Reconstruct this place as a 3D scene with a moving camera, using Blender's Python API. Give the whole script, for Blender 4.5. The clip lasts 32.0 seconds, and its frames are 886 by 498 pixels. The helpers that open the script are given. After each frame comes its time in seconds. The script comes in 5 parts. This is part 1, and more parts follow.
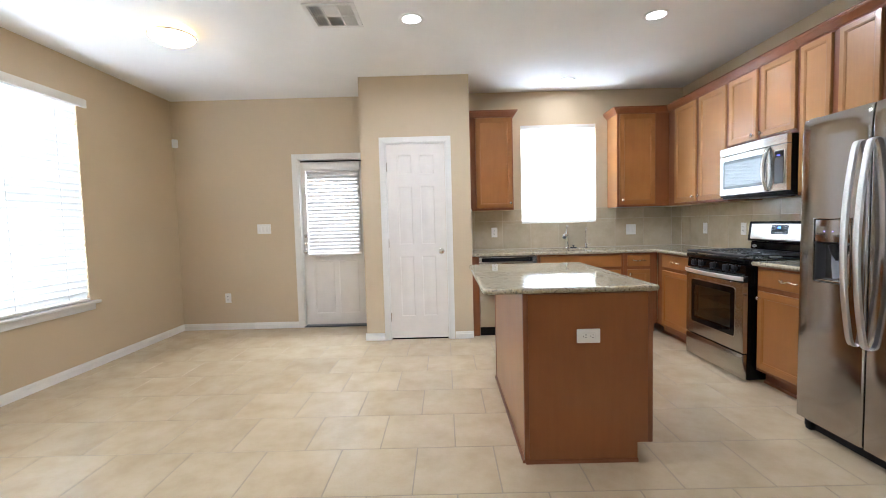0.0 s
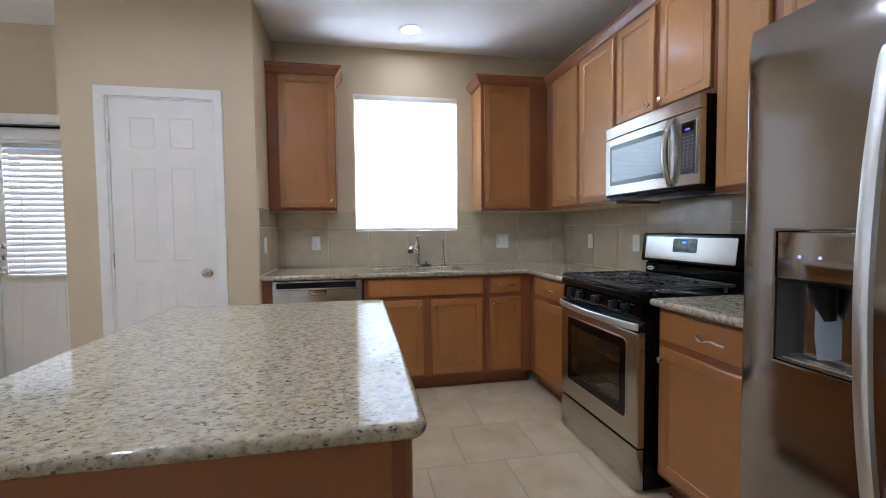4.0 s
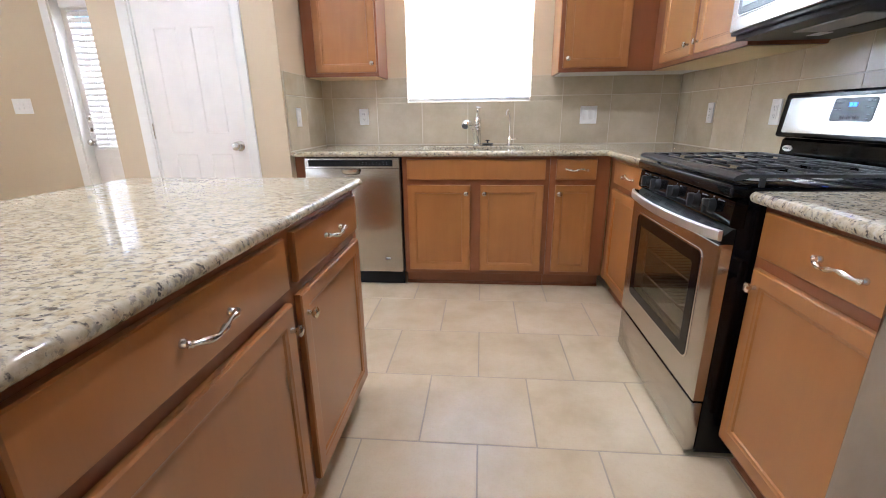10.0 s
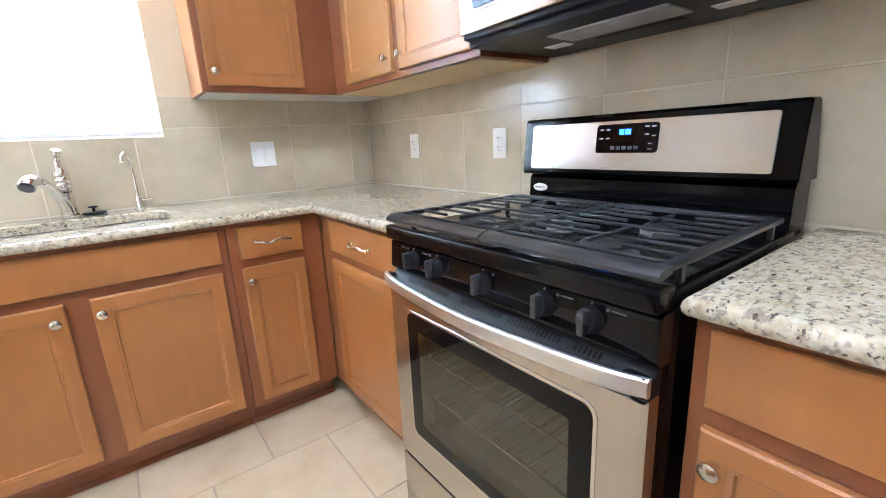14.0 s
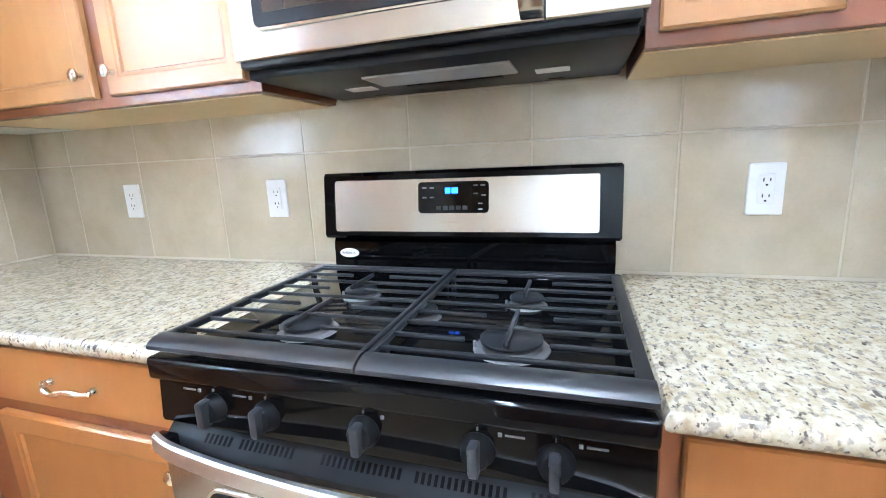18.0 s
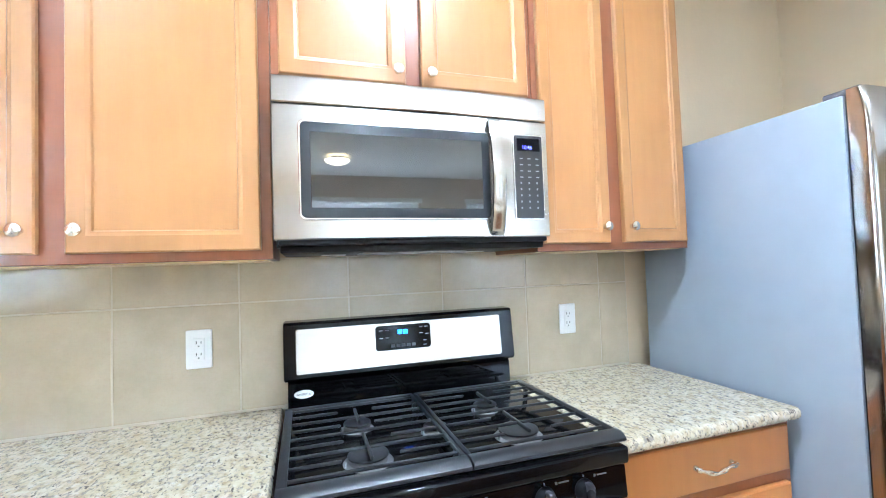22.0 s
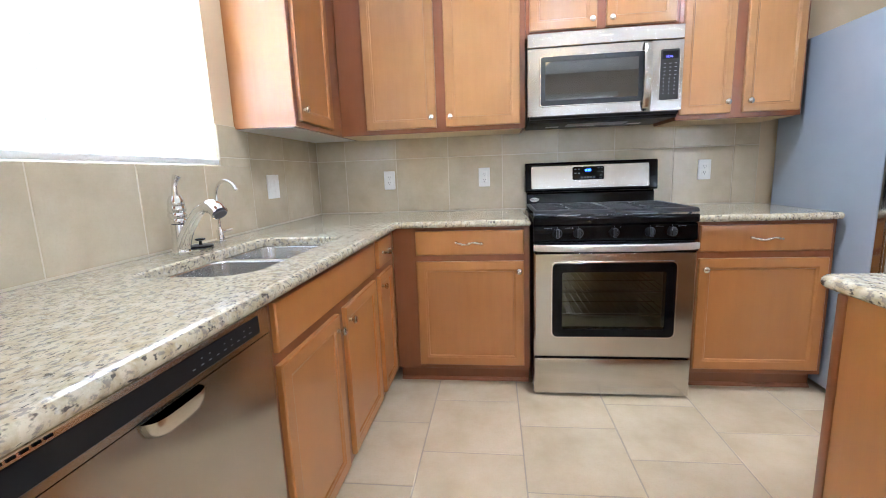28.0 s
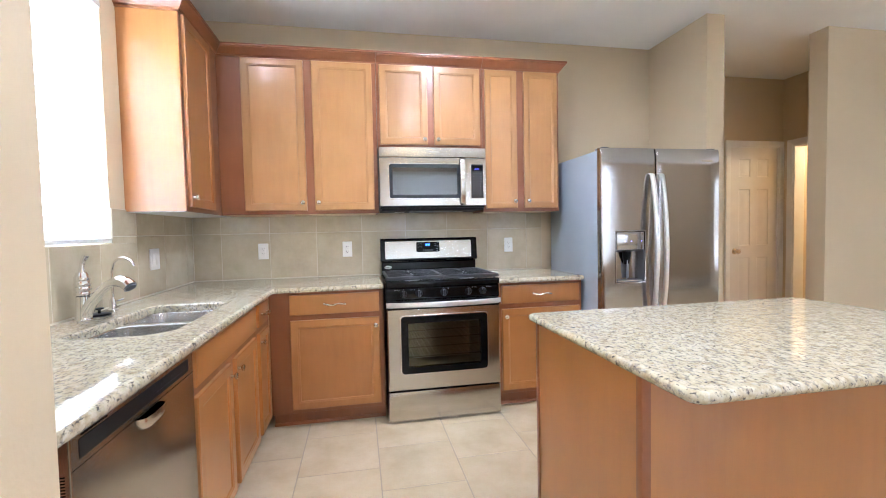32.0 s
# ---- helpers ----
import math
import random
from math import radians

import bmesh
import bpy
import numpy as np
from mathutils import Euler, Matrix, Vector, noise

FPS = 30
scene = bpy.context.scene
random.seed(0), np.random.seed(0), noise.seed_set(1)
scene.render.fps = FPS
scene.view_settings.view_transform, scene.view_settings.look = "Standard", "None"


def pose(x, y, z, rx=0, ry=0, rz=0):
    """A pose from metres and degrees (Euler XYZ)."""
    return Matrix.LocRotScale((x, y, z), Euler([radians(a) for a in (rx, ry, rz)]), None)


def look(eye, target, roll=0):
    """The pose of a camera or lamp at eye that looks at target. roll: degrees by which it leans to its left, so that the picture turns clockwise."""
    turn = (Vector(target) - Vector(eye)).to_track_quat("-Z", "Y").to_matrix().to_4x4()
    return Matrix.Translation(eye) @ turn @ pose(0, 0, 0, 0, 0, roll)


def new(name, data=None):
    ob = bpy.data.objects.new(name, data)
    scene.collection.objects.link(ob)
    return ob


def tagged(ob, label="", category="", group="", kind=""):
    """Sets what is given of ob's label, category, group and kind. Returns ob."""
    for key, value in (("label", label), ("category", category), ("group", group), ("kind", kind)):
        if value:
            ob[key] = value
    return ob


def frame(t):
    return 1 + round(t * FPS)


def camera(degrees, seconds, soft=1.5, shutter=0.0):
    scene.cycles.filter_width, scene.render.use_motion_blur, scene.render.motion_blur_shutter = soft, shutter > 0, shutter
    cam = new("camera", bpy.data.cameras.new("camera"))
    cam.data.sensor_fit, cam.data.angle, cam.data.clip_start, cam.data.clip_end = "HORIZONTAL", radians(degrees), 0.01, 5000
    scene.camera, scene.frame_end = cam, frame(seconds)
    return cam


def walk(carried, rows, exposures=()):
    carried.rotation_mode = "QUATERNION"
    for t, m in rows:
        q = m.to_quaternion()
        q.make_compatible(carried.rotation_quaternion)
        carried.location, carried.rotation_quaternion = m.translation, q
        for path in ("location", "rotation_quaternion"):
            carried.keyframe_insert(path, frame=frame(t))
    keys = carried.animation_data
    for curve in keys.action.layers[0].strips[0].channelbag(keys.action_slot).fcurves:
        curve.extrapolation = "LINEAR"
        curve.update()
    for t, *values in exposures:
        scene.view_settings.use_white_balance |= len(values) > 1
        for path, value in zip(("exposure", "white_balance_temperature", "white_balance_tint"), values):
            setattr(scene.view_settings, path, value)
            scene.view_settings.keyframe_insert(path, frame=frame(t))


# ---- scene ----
cam = camera(91.4, 32.0, 1.0)
METRES, EYE, TILT, LEAN, TURN = 8.0, 1.5, 0.0, 0.0, 0.6
PATH = [
    (0, (0.119, 0.025, 1.252), (0.107, 2.022, 1.133), -1.5),
    (0.5, (0.175, 0.149, 1.257), (0.24, 2.147, 1.192), -1.1),
    (1, (0.244, 0.364, 1.262), (0.525, 2.344, 1.249), -2.0),
    (1.5, (0.327, 0.621, 1.278), (0.883, 2.541, 1.245), -2.5),
    (2, (0.495, 0.915, 1.257), (1.135, 2.809, 1.218), -1.6),
    (2.5, (0.642, 1.132, 1.241), (1.325, 3.011, 1.196), -1.3),
    (4.5, (1.189, 1.548, 1.229), (1.463, 3.525, 1.105), -0.7),
    (5, (1.257, 1.616, 1.22), (1.483, 3.597, 1.066), -0.9),
    (5.5, (1.377, 1.734, 1.208), (1.526, 3.725, 1.088), -0.4),
    (6, (1.497, 1.81, 1.222), (1.516, 3.807, 1.111), -1.4),
    (6.5, (1.592, 1.854, 1.251), (1.477, 3.85, 1.196), -0.3),
    (7, (1.632, 1.872, 1.252), (1.48, 3.866, 1.191), -0.9),
    (7.5, (1.634, 1.895, 1.225), (1.447, 3.881, 1.076), -1.0),
    (8, (1.639, 1.909, 1.177), (1.438, 3.873, 0.856), -0.7),
    (8.5, (1.645, 1.89, 1.155), (1.444, 3.834, 0.73), -1.0),
    (9, (1.639, 1.879, 1.13), (1.428, 3.807, 0.642), -1.1),
    (9.5, (1.629, 1.897, 1.126), (1.425, 3.812, 0.588), -0.8),
    (10, (1.621, 1.944, 1.122), (1.448, 3.848, 0.534), -0.7),
    (10.5, (1.605, 2.048, 1.119), (1.494, 3.958, 0.538), -0.5),
    (11, (1.601, 2.188, 1.124), (1.61, 4.113, 0.584), -1.0),
    (11.5, (1.627, 2.332, 1.124), (1.794, 4.256, 0.606), -2.2),
    (12, (1.697, 2.514, 1.126), (2.037, 4.427, 0.652), -3.5),
    (12.5, (1.719, 2.634, 1.118), (2.3, 4.482, 0.62), -2.5),
    (13, (1.705, 2.738, 1.124), (2.601, 4.449, 0.603), -2.5),
    (13.5, (1.706, 2.842, 1.131), (2.759, 4.473, 0.651), -2.1),
    (14, (1.75, 2.944, 1.146), (2.904, 4.503, 0.657), -2.8),
    (14.5, (1.852, 3.053, 1.173), (3.148, 4.478, 0.634), -3.8),
    (15, (1.87, 3.1, 1.222), (3.326, 4.364, 0.687), -2.7),
    (15.5, (1.869, 3.136, 1.24), (3.468, 4.213, 0.705), -3.2),
    (17.5, (1.825, 3.249, 1.231), (3.65, 3.917, 0.759), -2.1),
    (18, (1.849, 3.312, 1.219), (3.714, 3.91, 0.815), -2.6),
    (18.5, (1.914, 3.396, 1.249), (3.824, 3.895, 0.928), -3.3),
    (19, (1.937, 3.474, 1.283), (3.887, 3.88, 1.096), -2.1),
    (19.5, (1.924, 3.575, 1.309), (3.915, 3.741, 1.204), -0.8),
    (20, (1.895, 3.681, 1.344), (3.887, 3.5, 1.346), -2.5),
    (20.5, (1.851, 3.724, 1.351), (3.793, 3.256, 1.431), -2.2),
    (21, (1.767, 3.767, 1.347), (3.675, 3.176, 1.452), -1.5),
    (21.5, (1.618, 3.842, 1.356), (3.494, 3.154, 1.439), -2.3),
    (22, (1.495, 3.917, 1.357), (3.396, 3.3, 1.428), -2.0),
    (22.5, (1.347, 4.025, 1.346), (3.278, 3.513, 1.429), -2.5),
    (23, (1.188, 4.08, 1.331), (3.164, 3.779, 1.397), -2.1),
    (23.5, (1.101, 4.114, 1.304), (3.093, 3.933, 1.296), -1.5),
    (24, (0.914, 4.079, 1.244), (2.899, 4.301, 1.136), -0.7),
    (24.5, (0.861, 4.176, 1.196), (2.817, 4.585, 1.117), -2.9),
    (25, (0.703, 4.208, 1.219), (2.615, 4.76, 1.019), -1.7),
    (25.5, (0.633, 4.25, 1.192), (2.514, 4.893, 0.968), -0.4),
    (27.5, (0.342, 4.119, 1.147), (2.23, 4.681, 0.801), -1.6),
    (28, (0.199, 4.163, 1.152), (2.155, 4.405, 0.81), -2.1),
    (28.5, (0.078, 4.182, 1.145), (2.041, 4.229, 0.764), -1.0),
    (29, (-0.024, 4.156, 1.156), (1.938, 4.159, 0.766), -1.1),
    (29.5, (-0.14, 4.117, 1.172), (1.829, 4.18, 0.83), -1.0),
    (30, (-0.238, 4.122, 1.152), (1.741, 4.162, 0.863), -1.3),
    (30.5, (-0.336, 4.168, 1.19), (1.643, 4.098, 0.909), -1.9),
    (31, (-0.396, 4.181, 1.219), (1.585, 3.977, 1.041), -1.2),
    (31.5, (-0.425, 4.154, 1.247), (1.55, 3.865, 1.132), -1.8),
    (32, (-0.442, 4.135, 1.254), (1.52, 3.756, 1.167), -1.2),
]
EXPOSURES = [
    (0.0, 0.53, 5380, 10), (2.0, 0.28, 5220, 10), (4.5, -0.17, 5140, 12), (6.0, -0.14, 5180, 12), (8.0, -0.12, 5190, 12), (9.0, 0.25, 5300, 14), (10.0, 0.78, 5350, 15),
    (11.0, 1.00, 5190, 13), (12.0, 1.08, 5140, 12), (13.0, 1.12, 5090, 11), (14.0, 1.40, 5040, 10), (15.0, 1.66, 4930, 9), (18.0, 1.78, 4820, 7), (20.0, 1.78, 4650, 5), (22.0, 1.67, 4790, 4), (23.0, 1.36, 4890, 5), (24.0, 1.38, 4980, 7), (25.0, 1.34, 4950, 10),
    (28.0, 1.03, 5120, 10), (29.0, 1.18, 5110, 10), (30.0, 1.23, 5100, 10), (32.0, 1.12, 5180, 11),
]
walk(cam, [(t, look(eye, target, roll)) for t, eye, target, roll in PATH], EXPOSURES)

# ---- sizes shared by the whole plan (metres) ----
EAST, NORTH, WEST, SOUTH, CEIL = 3.020, 5.338, -3.165, -3.60, 2.805
BUMP_L, BUMP_R, BUMP_Y = -0.757, 0.402, 4.656
ALCOVE_N, ALCOVE_S, ALCOVE_X = 1.580, 1.430, 2.370
COUNTER_TOP, COUNTER_LOW = 0.914, 0.880

# ---- world, sun and window light ----
world = bpy.data.worlds.new("sky")
scene.world = world
world.use_nodes = True
_sky = world.node_tree.nodes.new("ShaderNodeTexSky")
_sky.sky_type, _sky.sun_disc = "NISHITA", False
_sky.sun_elevation, _sky.sun_rotation = radians(52), radians(150)
world.node_tree.links.new(_sky.outputs[0], world.node_tree.nodes["Background"].inputs[0])
world.node_tree.nodes["Background"].inputs[1].default_value = 0.10

_sun = bpy.data.lights.new("sun", "SUN")
_sun.energy, _sun.angle, _sun.color = 3.0, radians(0.6), (1.0, 0.95, 0.88)
new("sun", _sun).matrix_world = look((0, 0, 0), (-0.30, 0.53, -0.79))


def window_lamp(name, eye, target, w, h, power, color):
    lamp = bpy.data.lights.new(name, "AREA")
    lamp.shape, lamp.size, lamp.size_y, lamp.energy, lamp.color = "RECTANGLE", w, h, power, color
    new(name, lamp).matrix_world = look(eye, target)


window_lamp("window_daylight_north", (1.515, 5.56, 1.81), (1.515, 4.0, 1.81), 1.0, 1.3, 375, (0.85, 0.935, 1.0))
window_lamp("window_daylight_west", (-3.46, 3.02, 1.51), (-2.0, 3.02, 1.51), 1.85, 1.85, 160, (0.95, 0.975, 1.0))
# fill light through an unseen window added in the west wall
window_lamp("fill_daylight_living", (-3.46, 0.297, 1.51), (-2.0, 0.297, 1.51), 1.85, 1.85, 105, (0.95, 0.975, 1.0))

window_lamp("window_daylight_south", (-1.15, -3.90, 1.30), (-1.15, -2.4, 1.30), 1.75, 1.85, 92, (1.0, 0.97, 0.92))
window_lamp("back_door_daylight", (-1.27, 5.86, 2.50), (-1.27, 5.36, 1.35), 0.8, 0.4, 80, (0.96, 0.98, 1.0))


def can_lamp(x, y, power):
    lamp = bpy.data.lights.new("recessed_bulb", "AREA")
    lamp.shape, lamp.size, lamp.energy, lamp.color = "DISK", 0.13, power, (1.0, 0.975, 0.945)
    lamp.spread = radians(172)
    new("recessed_bulb", lamp).matrix_world = look((x, y, CEIL - 0.004), (x, y, 0))


CANS = [(-0.095, 3.40), (1.78, 3.45), (1.512, 4.95), (-0.095, 2.12)]
for (_x, _y), _p in zip(CANS, (15, 15, 3.0, 11)):
    can_lamp(_x, _y, _p)

# ---- materials ----


def material(name, base=(0.8, 0.8, 0.8), rough=0.5, metal=0.0, coat=0.0, spec=0.5):
    m = bpy.data.materials.new(name)
    m.use_nodes = True
    b = m.node_tree.nodes["Principled BSDF"]
    b.inputs["Base Color"].default_value = (*base, 1)
    b.inputs["Roughness"].default_value = rough
    b.inputs["Metallic"].default_value = metal
    b.inputs["Coat Weight"].default_value = coat
    b.inputs["Coat Roughness"].default_value = 0.12
    b.inputs["Specular IOR Level"].default_value = spec
    return m


class Net:
    """Short hand for wiring a material's nodes."""

    def __init__(self, m):
        self.t, self.b = m.node_tree, m.node_tree.nodes["Principled BSDF"]
        self.co = self.t.nodes.new("ShaderNodeTexCoord")

    def link(self, a, b):
        self.t.links.new(a, b)

    def node(self, kind, **ins):
        n = self.t.nodes.new(kind)
        for k, v in ins.items():
            n.inputs[k.replace("_", " ")].default_value = v
        return n

    def at(self, scale=(1, 1, 1), space="Object", jitter=False):
        n = self.t.nodes.new("ShaderNodeMapping")
        n.inputs["Scale"].default_value = scale
        src = self.co.outputs[space]
        if jitter:
            info = self.t.nodes.new("ShaderNodeObjectInfo")
            add = self.t.nodes.new("ShaderNodeVectorMath")
            mul = self.t.nodes.new("ShaderNodeMath")
            mul.operation = "MULTIPLY"
            mul.inputs[1].default_value = 37.0
            self.link(info.outputs["Random"], mul.inputs[0])
            self.link(src, add.inputs[0])
            self.link(mul.outputs[0], add.inputs[1])
            src = add.outputs[0]
        self.link(src, n.inputs[0])
        return n.outputs[0]

    def world(self, scale=(1, 1, 1)):
        g = self.t.nodes.new("ShaderNodeNewGeometry")
        n = self.t.nodes.new("ShaderNodeMapping")
        n.inputs["Scale"].default_value = scale
        self.link(g.outputs["Position"], n.inputs[0])
        return n.outputs[0]

    def noise(self, vec, scale, detail=3.0, rough=0.5):
        n = self.node("ShaderNodeTexNoise", Scale=scale, Detail=detail, Roughness=rough)
        self.link(vec, n.inputs["Vector"])
        return n.outputs["Fac"]

    def ramp(self, fac, stops):
        """Colours by value: straight blends from stop to stop."""
        out = tuple(stops[0][1])
        for (p, _), (q, c) in zip(stops, stops[1:]):
            n = self.node("ShaderNodeMapRange")
            n.inputs[1].default_value, n.inputs[2].default_value = p, q
            self.link(fac, n.inputs[0])
            out = self.mix(n.outputs[0], out, tuple(c))
        return out

    def vary(self, color, lo, hi):
        """Each object a little lighter or darker."""
        info = self.t.nodes.new("ShaderNodeObjectInfo")
        n = self.node("ShaderNodeMapRange")
        n.inputs[3].default_value, n.inputs[4].default_value = lo, hi
        self.link(info.outputs["Random"], n.inputs[0])
        grey = self.t.nodes.new("ShaderNodeCombineColor")
        for k in range(3):
            self.link(n.outputs[0], grey.inputs[k])
        return self.mix(1.0, color, grey.outputs[0], "MULTIPLY")

    def mix(self, fac, a, b, mode="MIX"):
        n = self.t.nodes.new("ShaderNodeMix")
        n.data_type, n.blend_type = "RGBA", mode
        for sock, v in ((n.inputs[0], fac), (n.inputs[6], a), (n.inputs[7], b)):
            if isinstance(v, (int, float)):
                sock.default_value = v
            elif isinstance(v, tuple):
                sock.default_value = (*v, 1)
            else:
                self.link(v, sock)
        return n.outputs[2]

    def bump(self, height, strength, dist=0.002):
        n = self.node("ShaderNodeBump", Strength=strength, Distance=dist)
        self.link(height, n.inputs["Height"])
        self.link(n.outputs[0], self.b.inputs["Normal"])

    def color(self, c):
        self.link(c, self.b.inputs["Base Color"])

    def rough(self, fac, lo, hi):
        n = self.node("ShaderNodeMapRange")
        n.inputs[3].default_value, n.inputs[4].default_value = lo, hi
        self.link(fac, n.inputs[0])
        self.link(n.outputs[0], self.b.inputs["Roughness"])


def paint(name, base, rough, peel=0.25, scale=95.0):
    """Rolled wall paint over a sprayed texture."""
    m = material(name, base, rough, spec=0.35)
    n = Net(m)
    w = n.world()
    big = n.noise(w, 1.3, 4)
    fine = n.noise(w, scale, 2)
    n.color(n.mix(n.ramp(big, [(0.3, (0, 0, 0)), (0.7, (1, 1, 1))]), tuple(c * 0.955 for c in base), tuple(min(1, c * 1.03) for c in base)))
    n.bump(fine, peel, 0.0015)
    return m


def wood(name, dark, mid, light, rough=0.34, coat=0.38):
    m = material(name, mid, rough, coat=coat)
    n = Net(m)
    v = n.at((1, 1, 1), jitter=True)
    stretch = n.at((11, 11, 1.1), jitter=True)
    grain = n.noise(stretch, 3.0, 4, 0.55)
    fleck = n.noise(n.at((160, 160, 9), jitter=True), 2.0, 2)
    cloud = n.noise(v, 2.6, 3)
    n.b.inputs["Coat Roughness"].default_value = 0.16
    half = lambda a: tuple((p + q) / 2 for p, q in zip(a, mid))  # noqa: E731
    c = n.ramp(grain, [(0.15, half(dark)), (0.5, mid), (0.9, half(light))])
    c = n.mix(n.ramp(cloud, [(0.35, (0.0, 0.0, 0.0)), (0.75, (0.55, 0.55, 0.55))]), c, tuple(min(1, x * 1.14) for x in light))
    c = n.mix(n.ramp(fleck, [(0.56, (0, 0, 0)), (0.8, (0.12, 0.12, 0.12))]), c, dark)
    n.color(n.vary(c, 0.93, 1.07))
    n.rough(grain, rough - 0.04, rough + 0.06)
    n.bump(fleck, 0.05, 0.0006)
    return m


def granite(name):
    """Cream granite with tan clouds, grey and black flecks."""
    m = material(name, (0.5, 0.45, 0.35), 0.09, spec=0.6)
    n = Net(m)
    w = n.world((1, 1, 1))
    base = n.ramp(n.noise(w, 52, 4, 0.6), [(0.28, (0.28, 0.21, 0.120)), (0.43, (0.425, 0.360, 0.245)), (0.60, (0.535, 0.468, 0.352))])
    base = n.mix(n.ramp(n.noise(w, 8, 3), [(0.4, (0, 0, 0)), (0.7, (0.35, 0.35, 0.35))]), base, (0.50, 0.42, 0.26))
    grey = n.ramp(n.noise(n.world((0.75, 1.15, 1)), 84, 3, 0.62), [(0.53, (0, 0, 0)), (0.62, (0.66, 0.66, 0.66))])
    c = n.mix(grey, base, (0.175, 0.160, 0.148))
    blk = n.ramp(n.noise(n.world((0.75, 1.2, 1)), 92, 2, 0.55), [(0.605, (0, 0, 0)), (0.675, (0.9, 0.9, 0.9))])
    c = n.mix(blk, c, (0.062, 0.055, 0.054))
    big = n.ramp(n.noise(n.world((0.7, 1.2, 1)), 46, 3, 0.6), [(0.65, (0, 0, 0)), (0.705, (0.9, 0.9, 0.9))])
    c = n.mix(big, c, (0.078, 0.060, 0.052))
    white = n.ramp(n.noise(n.world((1.0, 1.0, 1)), 70, 1, 0.4), [(0.62, (0, 0, 0)), (0.72, (0.5, 0.5, 0.5))])
    c = n.mix(white, c, (0.55, 0.52, 0.44))
    n.color(c)
    n.rough(n.noise(w, 30, 2), 0.03, 0.055)
    return m


def tile(name, a, b, c, rough, scale=5.0, bump=0.05, vary=0.05):
    """Glazed stone-look tile, each piece a little different."""
    m = material(name, b, rough, spec=0.5)
    n = Net(m)
    v = n.at((1, 1, 1), jitter=True)
    cloud = n.noise(v, scale, 5, 0.6)
    grain = n.noise(v, scale * 22, 2, 0.6)
    col = n.ramp(cloud, [(0.2, a), (0.5, b), (0.8, c)])
    col = n.mix(n.ramp(grain, [(0.5, (0, 0, 0)), (0.8, (0.25, 0.25, 0.25))]), col, a)
    n.color(n.vary(col, 1 - vary, 1 + vary))
    n.rough(cloud, rough - 0.05, rough + 0.045)
    n.bump(grain, bump, 0.001)
    return m


def brushed(name, base, rough, along=(1, 1, 120), smear=None, spread=0.85):
    """Brushed steel: fine scratches, stretched along the brushing."""
    m = material(name, base, rough, 1.0)
    n = Net(m)
    v = n.at(along)
    s = n.noise(v, 5.0, 3, 0.6)
    cloudy = n.noise(n.at((1, 1, 1)), 3.5, 3)
    n.color(n.mix(n.ramp(s, [(0.35, (0, 0, 0)), (0.65, (1, 1, 1))]), tuple(x * 0.975 for x in base), tuple(min(1, x * 1.02) for x in base)))
    mixr = n.node("ShaderNodeMath")
    mixr.operation = "MULTIPLY"
    n.link(s, mixr.inputs[0])
    n.link(cloudy, mixr.inputs[1])
    n.rough(mixr.outputs[0], rough - 0.045, rough + 0.025)
    n.bump(s, 0.012, 0.0003)
    if smear:
        # scratches spread the mirror image across themselves
        g = n.t.nodes.new("ShaderNodeNewGeometry")
        x = n.t.nodes.new("ShaderNodeVectorMath")
        x.operation = "CROSS_PRODUCT"
        x.inputs[1].default_value = smear
        n.link(g.outputs["Normal"], x.inputs[0])
        n.link(x.outputs[0], n.b.inputs["Tangent"])
        n.b.inputs["Anisotropic"].default_value = spread
    return m


def grainy(name, base, rough, metal=0.0, scale=220.0, bump=0.2, coat=0.0, vary=0.08, spec=0.5):
    m = material(name, base, rough, metal, coat, spec)
    n = Net(m)
    g = n.noise(n.at(), scale, 2)
    big = n.noise(n.at(), 6.0, 3)
    n.color(n.mix(big, tuple(x * (1 - vary) for x in base), tuple(min(1, x * (1 + vary)) for x in base)))
    n.rough(big, max(0.02, rough - 0.05), rough + 0.06)
    n.bump(g, bump, 0.0006)
    return m


def glow(name, color, strength):
    m = bpy.data.materials.new(name)
    m.use_nodes = True
    b = m.node_tree.nodes["Principled BSDF"]
    b.inputs["Base Color"].default_value = (*color, 1)
    b.inputs["Emission Color"].default_value = (*color, 1)
    b.inputs["Emission Strength"].default_value = strength
    return m


def glass(name, color=(1, 1, 1), rough=0.0):
    m = material(name, color, rough)
    m.node_tree.nodes["Principled BSDF"].inputs["Transmission Weight"].default_value = 1.0
    return m


def slat_vinyl(name, share, base=(0.86, 0.86, 0.84)):
    """White blind slats that let part of the daylight shine through."""
    m = material(name, base, 0.4)
    t = m.node_tree
    tr = t.nodes.new("ShaderNodeBsdfTranslucent")
    tr.inputs[0].default_value = (0.92, 0.92, 0.90, 1)
    mx = t.nodes.new("ShaderNodeMixShader")
    mx.inputs[0].default_value = share
    t.links.new(t.nodes["Principled BSDF"].outputs[0], mx.inputs[1])
    t.links.new(tr.outputs[0], mx.inputs[2])
    t.links.new(mx.outputs[0], t.nodes["Material Output"].inputs[0])
    return m


